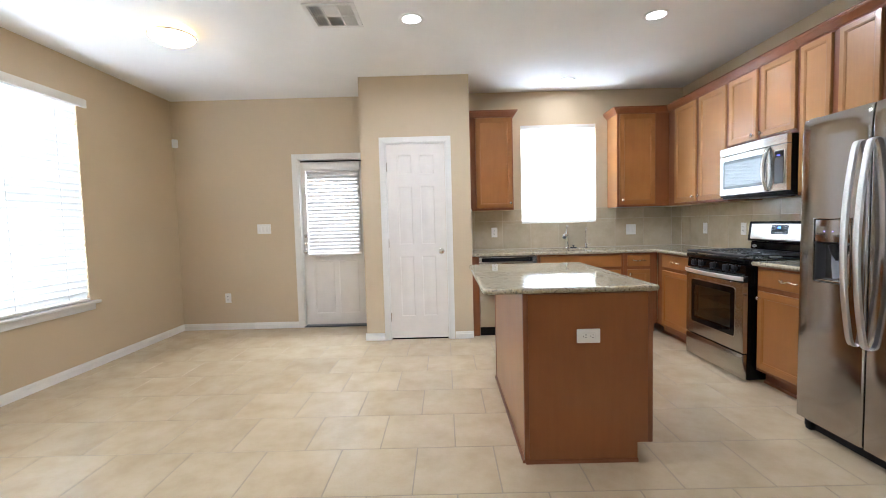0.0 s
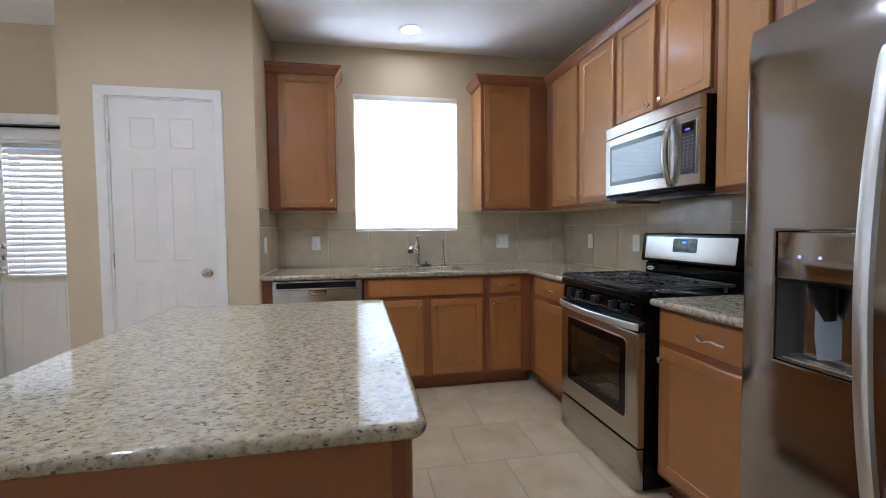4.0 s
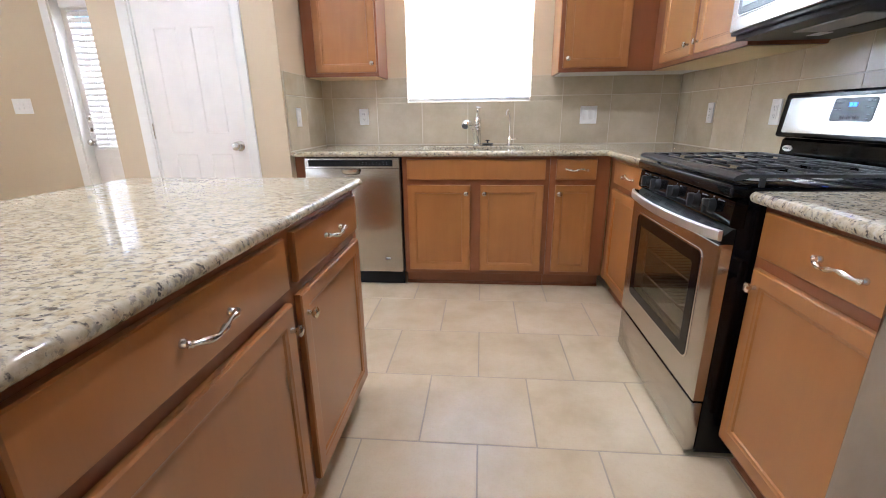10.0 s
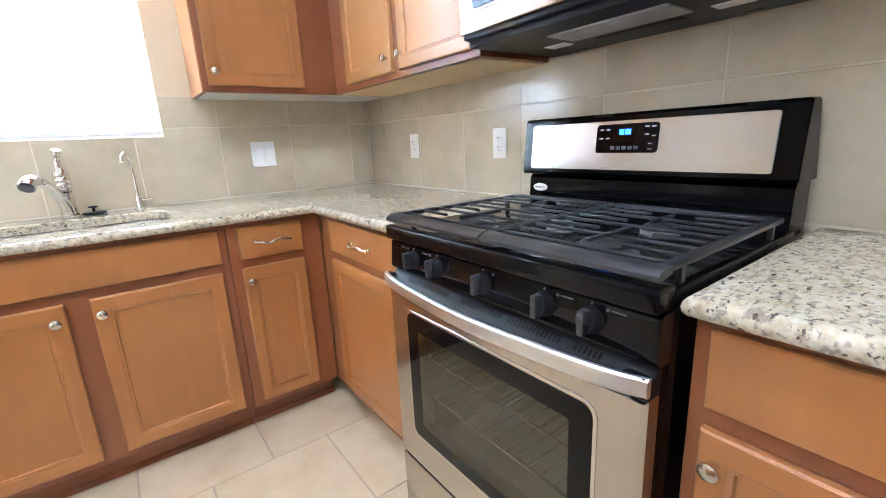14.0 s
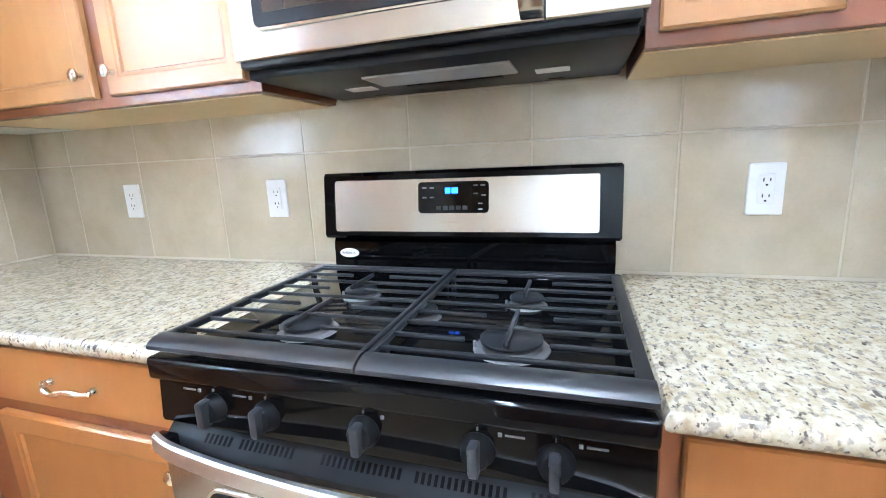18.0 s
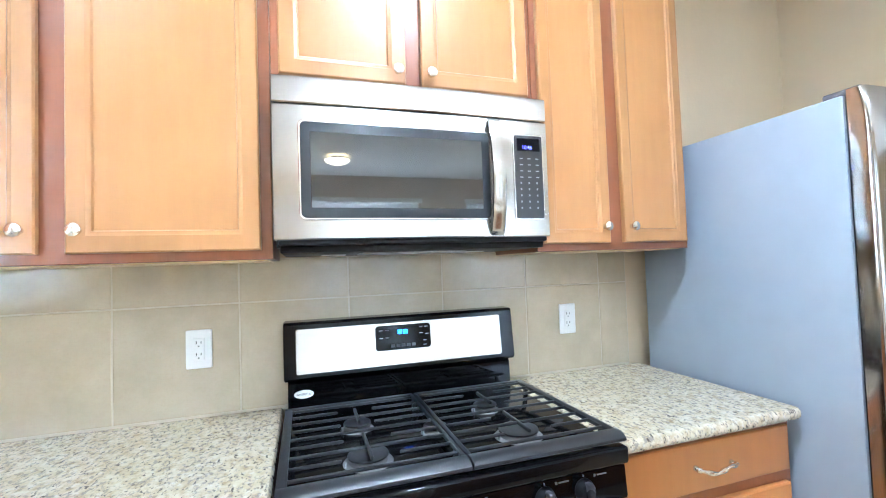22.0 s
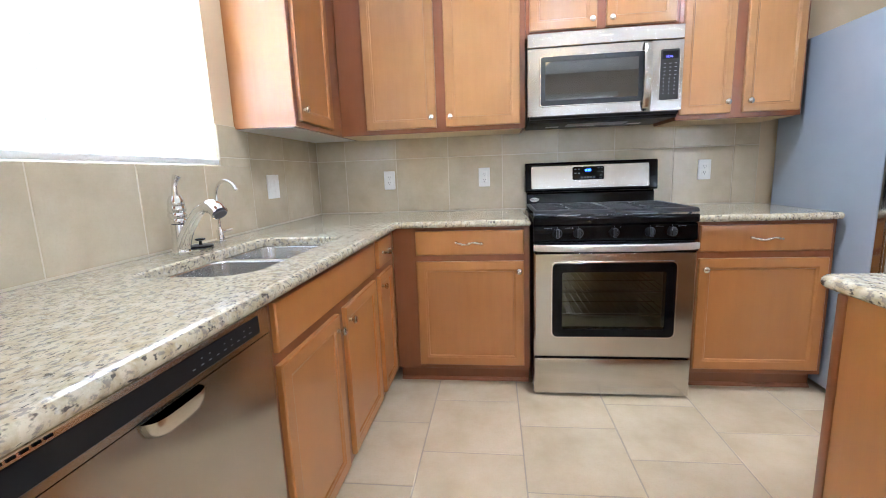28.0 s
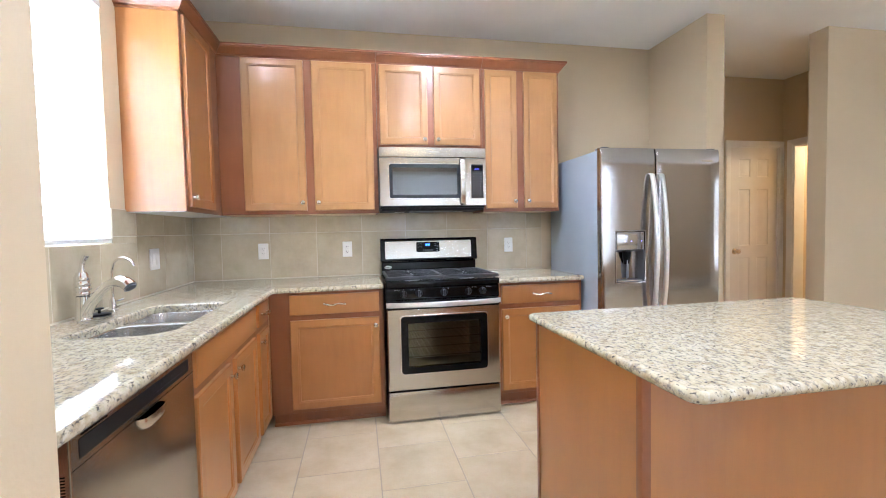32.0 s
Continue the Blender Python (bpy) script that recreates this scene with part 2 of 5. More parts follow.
WALL = paint("tan_wall_paint", (0.600, 0.483, 0.322), 0.58, 0.55, 62.0)
CEILING = paint("ceiling_texture_paint", (0.88, 0.86, 0.815), 0.85, 0.5, 60)
TRIM = grainy("white_trim_paint", (0.80, 0.775, 0.725), 0.345, bump=0.03)
DOOR_WHITE = grainy("white_door_paint", (0.80, 0.75, 0.685), 0.36, scale=120, bump=0.06)
WOOD = wood("stained_maple", (0.265, 0.098, 0.022), (0.325, 0.128, 0.030), (0.385, 0.162, 0.041), 0.34, 0.45)
# slightly darker red maple, with the shade of recessed gaps in its colour
WOOD_DARK = wood("stained_maple_with_shade", (0.170, 0.052, 0.016), (0.212, 0.068, 0.021), (0.255, 0.088, 0.029), 0.34, 0.45)
# yellower copy of the maple, warm lamp light put into its colour
WOOD_LIT = wood("warm_lit_maple", (0.300, 0.135, 0.040), (0.360, 0.171, 0.052), (0.420, 0.212, 0.070))
# darker, redder copy of the maple: the south end's shade as colour
VENEER_SHADED = wood("shaded_maple_veneer", (0.215, 0.068, 0.018), (0.262, 0.088, 0.024), (0.315, 0.115, 0.033), 0.34, 0.45)
LINER = wood("pale_cabinet_liner", (0.50, 0.36, 0.17), (0.60, 0.45, 0.23), (0.66, 0.51, 0.28), 0.5, 0.0)
GRANITE = granite("speckled_granite")
FLOOR_TILE = tile("beige_floor_tile", (0.460, 0.356, 0.214), (0.545, 0.435, 0.280), (0.605, 0.496, 0.338), 0.25, 5.0, 0.02, 0.03)
WALL_TILE = tile("taupe_wall_tile", (0.45, 0.376, 0.252), (0.535, 0.456, 0.320), (0.61, 0.531, 0.394), 0.13, 6.0, 0.03)
FLOOR_GROUT = grainy("brown_grout", (0.34, 0.28, 0.205), 0.9, scale=300, bump=0.4)
WALL_GROUT = grainy("pale_grout", (0.60, 0.535, 0.405), 0.85, scale=300, bump=0.3)
STEEL = brushed("brushed_steel", (0.51, 0.485, 0.445), 0.225, (1, 1, 120), (0, 0, 1), 0.7)
STEEL_V = brushed("brushed_steel_door", (0.44, 0.422, 0.418), 0.15, (90, 90, 1), (0, 0, 1), 0.4)
STEEL_DARK = brushed("dull_brushed_steel", (0.47, 0.44, 0.395), 0.25, (1, 1, 120), (0, 0, 1), 0.7)
SINK_STEEL = brushed("satin_sink_steel", (0.72, 0.705, 0.69), 0.235, (90, 1, 1), (0.7, 0.7, 0))
STEEL_SOFT = brushed("satin_handle_steel", (0.78, 0.775, 0.77), 0.38, (1, 1, 120))
CHROME = material("polished_chrome", (0.82, 0.82, 0.82), 0.06, 1.0)
NICKEL = grainy("satin_nickel", (0.70, 0.67, 0.62), 0.20, 1.0, bump=0.04)
BLACK = grainy("black_enamel", (0.0035, 0.0035, 0.004), 0.06, scale=60, bump=0.006, spec=0.20)
BLACK_MATTE = grainy("black_plastic", (0.008, 0.008, 0.009), 0.40, bump=0.1, spec=0.2)
IRON = grainy("cast_iron", (0.016, 0.017, 0.019), 0.34, 0.0, scale=420, bump=0.3, spec=0.55)
KNOB_GREY = grainy("grey_knob_plastic", (0.030, 0.030, 0.032), 0.28, bump=0.06, spec=0.4)
DARK_GREY = grainy("dark_grey_plastic", (0.075, 0.075, 0.08), 0.35, bump=0.08)
GREY_CASE = grainy("grey_painted_steel", (0.30, 0.335, 0.385), 0.42, scale=340, bump=0.25)
OVEN_GLASS = glass("tinted_oven_glass", (0.56, 0.52, 0.36), 0.0)
RACK = grainy("dull_oven_rack_wire", (0.10, 0.085, 0.07), 0.45, 0.6, bump=0.05)
OVEN_ENAMEL = grainy("grey_oven_enamel", (0.20, 0.20, 0.17), 0.35, scale=400, bump=0.05, vary=0.15)
GREY_GLASS = material("grey_microwave_glass", (0.034, 0.033, 0.029), 0.02, coat=0.8, spec=0.8)
GREY_GLASS.node_tree.nodes["Principled BSDF"].inputs["Coat Roughness"].default_value = 0.02
PLATE = grainy("white_plastic", (0.82, 0.81, 0.78), 0.345, bump=0.02)
SLOT = material("dark_slot", (0.002, 0.002, 0.002), 0.6, spec=0.05)
BLIND = slat_vinyl("white_blind_slat", 0.42)
BLIND_NOOK = slat_vinyl("nook_blind_slat", 0.19)
BLIND_DOOR = slat_vinyl("door_blind_slat", 0.12, (0.72, 0.675, 0.62))
GLASS = glass("clear_glass")
FENCE = wood("weathered_fence_board", (0.20, 0.15, 0.10), (0.30, 0.23, 0.16), (0.38, 0.30, 0.22), 0.8, 0.0)
GRASS = grainy("dry_lawn", (0.12, 0.13, 0.05), 0.95, scale=40, bump=0.8, vary=0.4)
DOME = glow("lit_frosted_glass", (1.0, 0.74, 0.40), 12.0)
BLUE_LED = glow("blue_led", (0.06, 0.18, 1.0), 2.0)
BULB = glow("lit_bulb_lens", (1.0, 0.96, 0.90), 12.0)
PURPLE_LED = glow("violet_led", (0.40, 0.36, 1.0), 1.3)
KEYPAD = grainy("dark_keypad", (0.030, 0.027, 0.025), 0.20, bump=0.0)
MW_BORDER = grainy("smoked_glass_border", (0.020, 0.021, 0.023), 0.22, bump=0.0)
# paler and greyer than the other cabinets' undersides
PALE_GREY = grainy("pale_grey_underside", (0.62, 0.60, 0.56), 0.40, bump=0.02)
DIM_LED = glow("dim_violet_led", (0.16, 0.14, 1.0), 0.9)
INK = grainy("pale_printing", (0.19, 0.19, 0.195), 0.5, bump=0.0)
BURNER = grainy("dull_burner_aluminium", (0.27, 0.265, 0.26), 0.45, 0.7, scale=400, bump=0.2)
FILTER = grainy("aluminium_mesh_filter", (0.45, 0.45, 0.45), 0.45, 0.8, scale=500, bump=0.8)

# ---- mesh helpers ----


def box(bm, a, b, bevel=0.0, seg=2):
    a, b = [min(p, q) for p, q in zip(a, b)], [max(p, q) for p, q in zip(a, b)]
    vs = [bm.verts.new((x, y, z)) for x in (a[0], b[0]) for y in (a[1], b[1]) for z in (a[2], b[2])]
    fs = [bm.faces.new([vs[i] for i in f]) for f in ((0, 1, 3, 2), (4, 6, 7, 5), (0, 4, 5, 1), (2, 3, 7, 6), (0, 2, 6, 4), (1, 5, 7, 3))]
    if bevel > 0:
        es = {e for f in fs for e in f.edges}
        bmesh.ops.bevel(bm, geom=list(es), offset=bevel, segments=seg, affect="EDGES", profile=0.5)
    return bm


def slab_box(a, b, bevel=0.0, seg=2):
    return box(bmesh.new(), a, b, bevel, seg)


def ring_of(center, u, v, r, seg):
    return [Vector(center) + r * (math.cos(2 * math.pi * k / seg) * u + math.sin(2 * math.pi * k / seg) * v) for k in range(seg)]


def bridge(bm, loops, closed=True, caps=(True, True)):
    """Skins rings of equal count; caps close the first and the last."""
    made = [[bm.verts.new(p) for p in ring] for ring in loops]
    n = len(made[0])
    for a, b in zip(made, made[1:]):
        for k in range(n if closed else n - 1):
            j = (k + 1) % n
            bm.faces.new((a[k], a[j], b[j], b[k]))
    if caps[0]:
        bm.faces.new(made[0][::-1])
    if caps[1]:
        bm.faces.new(made[-1])
    return made


def tube(bm, points, radii, seg=12, squash=1.0):
    """A round bar along points; squash flattens it across its second axis."""
    pts = [Vector(p) for p in points]
    if isinstance(radii, (int, float)):
        radii = [radii] * len(pts)
    rings, side = [], None
    for k, p in enumerate(pts):
        way = (pts[min(k + 1, len(pts) - 1)] - pts[max(k - 1, 0)]).normalized()
        if side is None:
            side = way.orthogonal().normalized()
        side = (side - way * side.dot(way)).normalized()
        up = way.cross(side)
        rings.append([p + radii[k] * (math.cos(2 * math.pi * j / seg) * side + squash * math.sin(2 * math.pi * j / seg) * up) for j in range(seg)])
    bridge(bm, rings)
    return bm


def lathe(bm, base, axis, profile, seg=20):
    """Turned shape: profile rows of (distance along the axis, radius)."""
    axis = Vector(axis).normalized()
    u = axis.orthogonal().normalized()
    v = axis.cross(u)
    bridge(bm, [ring_of(Vector(base) + axis * h, u, v, max(r, 0.0004), seg) for h, r in profile])
    return bm


def curve_points(points, steps=8):
    """A smooth line through points."""
    p = [Vector(q) for q in points]
    p = [2 * p[0] - p[1], *p, 2 * p[-1] - p[-2]]
    out = []
    for i in range(1, len(p) - 2):
        for s in range(steps):
            t = s / steps
            out.append(0.5 * (2 * p[i] + (p[i + 1] - p[i - 1]) * t + (2 * p[i - 1] - 5 * p[i] + 4 * p[i + 1] - p[i + 2]) * t * t + (3 * p[i] - p[i - 1] - 3 * p[i + 1] + p[i + 2]) * t**3))
    out.append(p[-2])
    return out


def eased(n, keys):
    """n values that glide through evenly spaced keys."""
    out = []
    for k in range(n):
        u = k / (n - 1) * (len(keys) - 1)
        i = min(int(u), len(keys) - 2)
        out.append(keys[i] + (keys[i + 1] - keys[i]) * (u - i))
    return out


def round_poly(pts, radii, seg=6):
    """A polygon's corners, rounded."""
    out, n = [], len(pts)
    for k in range(n):
        p, a, b, r = Vector(pts[k]), Vector(pts[k - 1]), Vector(pts[(k + 1) % n]), radii[k]
        if r <= 0:
            out.append(p)
            continue
        da, db = (a - p).normalized(), (b - p).normalized()
        half = da.angle(db) / 2
        d = r / math.tan(half)
        c = p + (da + db).normalized() * (r / math.sin(half))
        s, e = p + da * d - c, p + db * d - c
        for j in range(seg + 1):
            t = j / seg
            w = s.normalized().slerp(e.normalized(), t) * r
            out.append(c + w)
    return out


def offset_poly(pts, d):
    """A counter-clockwise polygon, moved inwards by d."""
    out, n = [], len(pts)
    for k in range(n):
        a, p, b = pts[k - 1], pts[k], pts[(k + 1) % n]
        e1, e2 = (p - a).normalized(), (b - p).normalized()
        n1, n2 = Vector((-e1.y, e1.x)), Vector((-e2.y, e2.x))
        m = n1 + n2
        m = m / max(m.dot(m), 1e-6) * 2
        out.append(p + m * d)
    return out


def slab(outline, low, high, round_edge, hole=None):
    """A worktop with rounded edges from a counter-clockwise outline, and a cut-out."""
    bm = bmesh.new()
    h, levels = high - low, []
    for k in range(7):
        a = math.pi * k / 6
        levels.append((offset_poly(outline, round_edge * (1 - math.sin(a))), low + h * (1 - math.cos(a)) / 2))
    levels = [(offset_poly(outline, round_edge + 0.004), low), *levels, (offset_poly(outline, round_edge + 0.004), high)]
    made = bridge(bm, [[(p.x, p.y, z) for p in poly] for poly, z in levels], caps=(False, False))
    holes = []
    if hole:
        soft = offset_poly(hole, -0.005)
        holes = bridge(bm, [[(p.x, p.y, high) for p in offset_poly(hole, -0.009)], [(p.x, p.y, high) for p in soft], [(p.x, p.y, high - 0.006) for p in hole], [(p.x, p.y, low) for p in hole]], caps=(False, False))
    for which in (0, -1):
        loops = [made[which]] + ([holes[0 if which else -1]] if hole else [])
        es = []
        for loop in loops:
            es += [bm.edges.get((loop[k], loop[(k + 1) % len(loop)])) for k in range(len(loop))]
        bmesh.ops.triangle_fill(bm, use_beauty=True, use_dissolve=False, edges=es)
    bmesh.ops.recalc_face_normals(bm, faces=bm.faces)
    return bm


def rect_rings(bm, x0, z0, x1, z1, rings, cap=True):
    """Mitred rectangular rings in the x-z plane: rows of (inset, y)."""
    bridge(bm, [[(x0 + i, y, z0 + i), (x1 - i, y, z0 + i), (x1 - i, y, z1 - i), (x0 + i, y, z1 - i)] for i, y in rings], caps=(False, cap))
    return bm


def rounded_rect(x0, y0, x1, y1, r, seg=5):
    return round_poly([Vector(p) for p in ((x0, y0), (x1, y0), (x1, y1), (x0, y1))], [r] * 4, seg)


def plate(x0, z0, x1, z1, y0, y1, r, edge=0.0015):
    """A plate with rounded corners, facing -y, its front at y0."""
    bm = bmesh.new()
    out = rounded_rect(x0, z0, x1, z1, r)
    inn = offset_poly(out, edge)
    bridge(bm, [[(p.x, y1, p.y) for p in out], [(p.x, y0 + edge, p.y) for p in out], [(p.x, y0, p.y) for p in inn]])
    bmesh.ops.recalc_face_normals(bm, faces=bm.faces)
    return bm


def part(name, bm, mat, parent=None, label="", angle=32):
    bmesh.ops.recalc_face_normals(bm, faces=bm.faces)
    me = bpy.data.meshes.new(name)
    bm.to_mesh(me)
    bm.free()
    me.materials.append(mat)
    me.shade_smooth()
    me.set_sharp_from_angle(angle=radians(angle))
    ob = new(name, me)
    if parent is not None:
        ob.parent = parent
    if label:
        ob["label"] = label
    return ob


def thing(name, label, category, m=None, group="", kind=""):
    ob = new(name)
    ob.empty_display_size = 0.1
    if m is not None:
        ob.matrix_basis = m
    return tagged(ob, label, category, group, kind)


def lettering(name, text, size, m, mat, parent, depth=0.0004):
    cu = bpy.data.curves.new(name, "FONT")
    cu.body, cu.size, cu.extrude, cu.align_x, cu.align_y = text, size, depth, "CENTER", "CENTER"
    tmp = bpy.data.objects.new(name, cu)
    me = bpy.data.meshes.new_from_object(tmp)
    me.name = name
    bpy.data.objects.remove(tmp)
    me.materials.append(mat)
    ob = new(name, me)
    ob.parent, ob.matrix_basis = parent, m
    return ob


FACE_SOUTH, FACE_WEST, FACE_EAST = 0, -90, 90


def stand(x, y, z=0, turn=0):
    """Where a front built facing -y is set: its left end at x, y."""
    return pose(x, y, z, 0, 0, turn)


# ---- the large structure ----


def wall(name, boxes, label, mat=WALL):
    bm = bmesh.new()
    for a, b in boxes:
        box(bm, a, b)
    return tagged(part(name, bm, mat), label, "wall", kind="structure")


T = 0.13
WIN = (1.062, 1.968, 1.222, 2.402)
WWIN = (2.08, 3.955, 0.625, 2.43)
# unseen opening in the west wall, added to let fill light in
LWIN = (-0.640, 1.235)
BD = (-1.668, -0.845, 2.075)
wall("wall_north", [
    ((WEST - T, NORTH, 0), (BD[0], NORTH + T, CEIL)), ((BD[0], NORTH, BD[2]), (BD[1], NORTH + T, CEIL)),
    ((BD[1], NORTH, 0), (WIN[0], NORTH + T, CEIL)), ((WIN[0], NORTH, 0), (WIN[1], NORTH + T, WIN[2])),
    ((WIN[0], NORTH, WIN[3]), (WIN[1], NORTH + T, CEIL)), ((WIN[1], NORTH, 0), (EAST + T, NORTH + T, CEIL)),
], "tan painted kitchen wall with a window and a back door")
wall("wall_east", [((EAST, ALCOVE_N, 0), (EAST + T, NORTH, CEIL))], "tan painted wall behind the range and the refrigerator")
wall("wall_alcove", [((ALCOVE_X, ALCOVE_S, 0), (3.52, ALCOVE_N, CEIL))], "short tan painted wall beside the refrigerator")
wall("wall_west", [
    ((WEST - T, SOUTH, 0), (WEST, LWIN[0], CEIL)), ((WEST - T, LWIN[0], 0), (WEST, LWIN[1], WWIN[2])), ((WEST - T, LWIN[0], WWIN[3]), (WEST, LWIN[1], CEIL)),
    ((WEST - T, LWIN[1], 0), (WEST, WWIN[0], CEIL)), ((WEST - T, WWIN[0], 0), (WEST, WWIN[1], WWIN[2])),
    ((WEST - T, WWIN[0], WWIN[3]), (WEST, WWIN[1], CEIL)), ((WEST - T, WWIN[1], 0), (WEST, NORTH, CEIL)),
], "tan painted dining nook wall with a wide window")
SWIN = (-2.05, -0.25, 0.40, 2.20)
wall("wall_south", [
    ((WEST - T, SOUTH - T, 0), (SWIN[0], SOUTH, CEIL)), ((SWIN[0], SOUTH - T, 0), (SWIN[1], SOUTH, SWIN[2])),
    ((SWIN[0], SOUTH - T, SWIN[3]), (SWIN[1], SOUTH, CEIL)), ((SWIN[1], SOUTH - T, 0), (2.55, SOUTH, CEIL)),
], "plain tan painted unseen living area wall with a window")
wall("wall_hall_corner", [((2.40, SOUTH, 0), (2.55, 0.44, CEIL))], "tan painted wall at the hall opening")
PD = (-0.500, 0.142, 2.112)
_pw = thing("wall_pantry", "tan painted pantry closet walls standing out into the room", "wall", kind="structure")
for _a, _b in [
    ((BUMP_L, BUMP_Y, 0), (PD[0], BUMP_Y + 0.11, CEIL)), ((PD[0], BUMP_Y, PD[2]), (PD[1], BUMP_Y + 0.11, CEIL)),
    ((PD[1], BUMP_Y, 0), (BUMP_R, BUMP_Y + 0.11, CEIL)), ((BUMP_L, BUMP_Y + 0.11, 0), (BUMP_L + 0.11, NORTH, CEIL)),
    ((BUMP_R - 0.11, BUMP_Y + 0.11, 0), (BUMP_R, NORTH, CEIL)),
]:
    part("wall_section", slab_box(_a, _b), WALL, _pw)
HALL_E, HALL_S = 3.52, -0.43
SD = (2.70, 3.40, 2.08)
HD = (-0.385, 0.245, 2.08)
wall("wall_hall_east", [((HALL_E, HD[1], 0), (HALL_E + T, ALCOVE_N, CEIL)), ((HALL_E, HD[0], HD[2]), (HALL_E + T, HD[1], CEIL)), ((HALL_E, HALL_S - T, 0), (HALL_E + T, HD[0], CEIL))], "dim tan hall wall with a closed door")
wall("wall_hall_south", [((2.55, HALL_S - T, 0), (SD[0], HALL_S, CEIL)), ((SD[0], HALL_S - T, SD[2]), (SD[1], HALL_S, CEIL)), ((SD[1], HALL_S - T, 0), (HALL_E, HALL_S, CEIL))], "dim tan hall wall with an open doorway")
wall("wall_side_room", [((2.55, -2.4, 0), (HALL_E + T, -2.28, CEIL)), ((HALL_E, -2.28, 0), (HALL_E + T, HALL_S - T, CEIL))], "tan walls of a lit side room", WALL)
tagged(part("ceiling", slab_box((WEST - T, SOUTH - T, CEIL), (HALL_E + T, NORTH + T, CEIL + 0.16)), CEILING), "off-white textured ceiling", "ceiling", kind="structure")
tagged(part("ground", slab_box((-400, -400, -0.40), (400, 400, -0.22)), GRASS), "flat dry lawn reaching to the horizon", "ground", kind="structure")

_side = bpy.data.lights.new("side_room_bulb", "POINT")
_side.energy, _side.color, _side.shadow_soft_size = 28, (1.0, 0.72, 0.36), 0.08
new("side_room_bulb", _side).location = (3.05, -1.3, 2.2)


def molding(bm, a, b, out, height, thick):
    """A board along the floor from a to b, with an eased top, standing out by thick."""
    a, b, o = Vector((*a, 0)), Vector((*b, 0)), Vector((*out, 0))
    prof = [(0, 0), (thick, 0), (thick, height * 0.66), (thick * 0.72, height * 0.70), (thick * 0.72, height * 0.76), (thick * 0.55, height * 0.90), (thick * 0.3, height), (0, height)]
    bridge(bm, [[p + o * d + Vector((0, 0, h)) for d, h in prof] for p in (a, b)])
    return bm


def baseboard(a, b, out):
    tagged(part("baseboard", molding(bmesh.new(), a, b, out, 0.078, 0.014), TRIM), "white painted wooden baseboard", "baseboard", "baseboards", "structure")


baseboard((WEST, SOUTH), (WEST, NORTH), (1, 0))
baseboard((WEST, NORTH), (BD[0] - 0.062, NORTH), (0, -1))
baseboard((BUMP_L, NORTH), (BUMP_L, BUMP_Y), (-1, 0))
baseboard((BUMP_L - 0.013, BUMP_Y), (PD[0] - 0.062, BUMP_Y), (0, -1))
baseboard((PD[1] + 0.062, BUMP_Y), (BUMP_R, BUMP_Y), (0, -1))
baseboard((2.40, SOUTH), (2.40, 0.44), (-1, 0))
baseboard((2.40, 0.44), (2.55, 0.44), (0, 1))
baseboard((ALCOVE_X, ALCOVE_N), (ALCOVE_X, ALCOVE_S), (-1, 0))
baseboard((WEST, SOUTH), (2.40, SOUTH), (0, 1))
baseboard((HALL_E, ALCOVE_S), (HALL_E, HD[1] + 0.06), (-1, 0))


# ---- doors and windows ----


def casing(parent, w, h, width=0.058, jamb=0.10):
    """Trim round an opening that starts at the local origin and faces -y."""
    prof = [(0.0, 0.0), (0.0, -0.010), (0.012, -0.014), (0.045, -0.016), (width, -0.017), (width, 0.0)]
    bm = bmesh.new()
    for side in (0, 1):
        rings = []
        for z in (0, None):
            ring = []
            for d, y in prof:
                x = -d if side == 0 else w + d
                ring.append((x, y, 0.0 if z == 0 else h + d))
            rings.append(ring)
        bridge(bm, rings)
    bridge(bm, [[(x0 + (d if s else -d), y, h + d) for d, y in prof] for x0, s in ((0, 0), (w, 1))])
    part("door_trim", bm, TRIM, parent)
    jb = bmesh.new()
    box(jb, (-0.001, 0.001, 0), (0.012, jamb, h + 0.001))
    box(jb, (w - 0.012, 0.001, 0), (w + 0.001, jamb, h + 0.001))
    box(jb, (0.012, 0.001, h - 0.012), (w - 0.012, jamb, h + 0.001))
    part("door_jamb", jb, TRIM, parent)


def leaf_with_panels(w, h, panels, y=0.012, thick=0.035, holes=()):
    """A door leaf with moulded panels cut as grooves into its face."""
    bm = bmesh.new()
    xs = sorted({0.0, w, *[v for p in panels for v in (p[0], p[2])], *[v for p in holes for v in (p[0], p[2])]})
    zs = sorted({0.0, h, *[v for p in panels for v in (p[1], p[3])], *[v for p in holes for v in (p[1], p[3])]})
    inside = lambda x, z: any(p[0] < x < p[2] and p[1] < z < p[3] for p in (*panels, *holes))  # noqa: E731
    verts = {}

    def at(x, z):
        return verts.setdefault((x, z), bm.verts.new((x, y, z)))

    for x0, x1 in zip(xs, xs[1:]):
        for z0, z1 in zip(zs, zs[1:]):
            if not inside((x0 + x1) / 2, (z0 + z1) / 2):
                bm.faces.new((at(x0, z0), at(x1, z0), at(x1, z1), at(x0, z1)))
    for x0, z0, x1, z1 in panels:
        rect_rings(bm, x0, z0, x1, z1, [(0, y), (0.007, y + 0.0045), (0.018, y + 0.0045), (0.046, y + 0.0010)])
    for x0, z0, x1, z1 in holes:
        rect_rings(bm, x0, z0, x1, z1, [(0, y), (0, y + thick)], cap=False)
    rect_rings(bm, 0, 0, w, h, [(0, y), (0, y + thick)], cap=not holes)
    bmesh.ops.remove_doubles(bm, verts=bm.verts, dist=0.0004)
    return bm


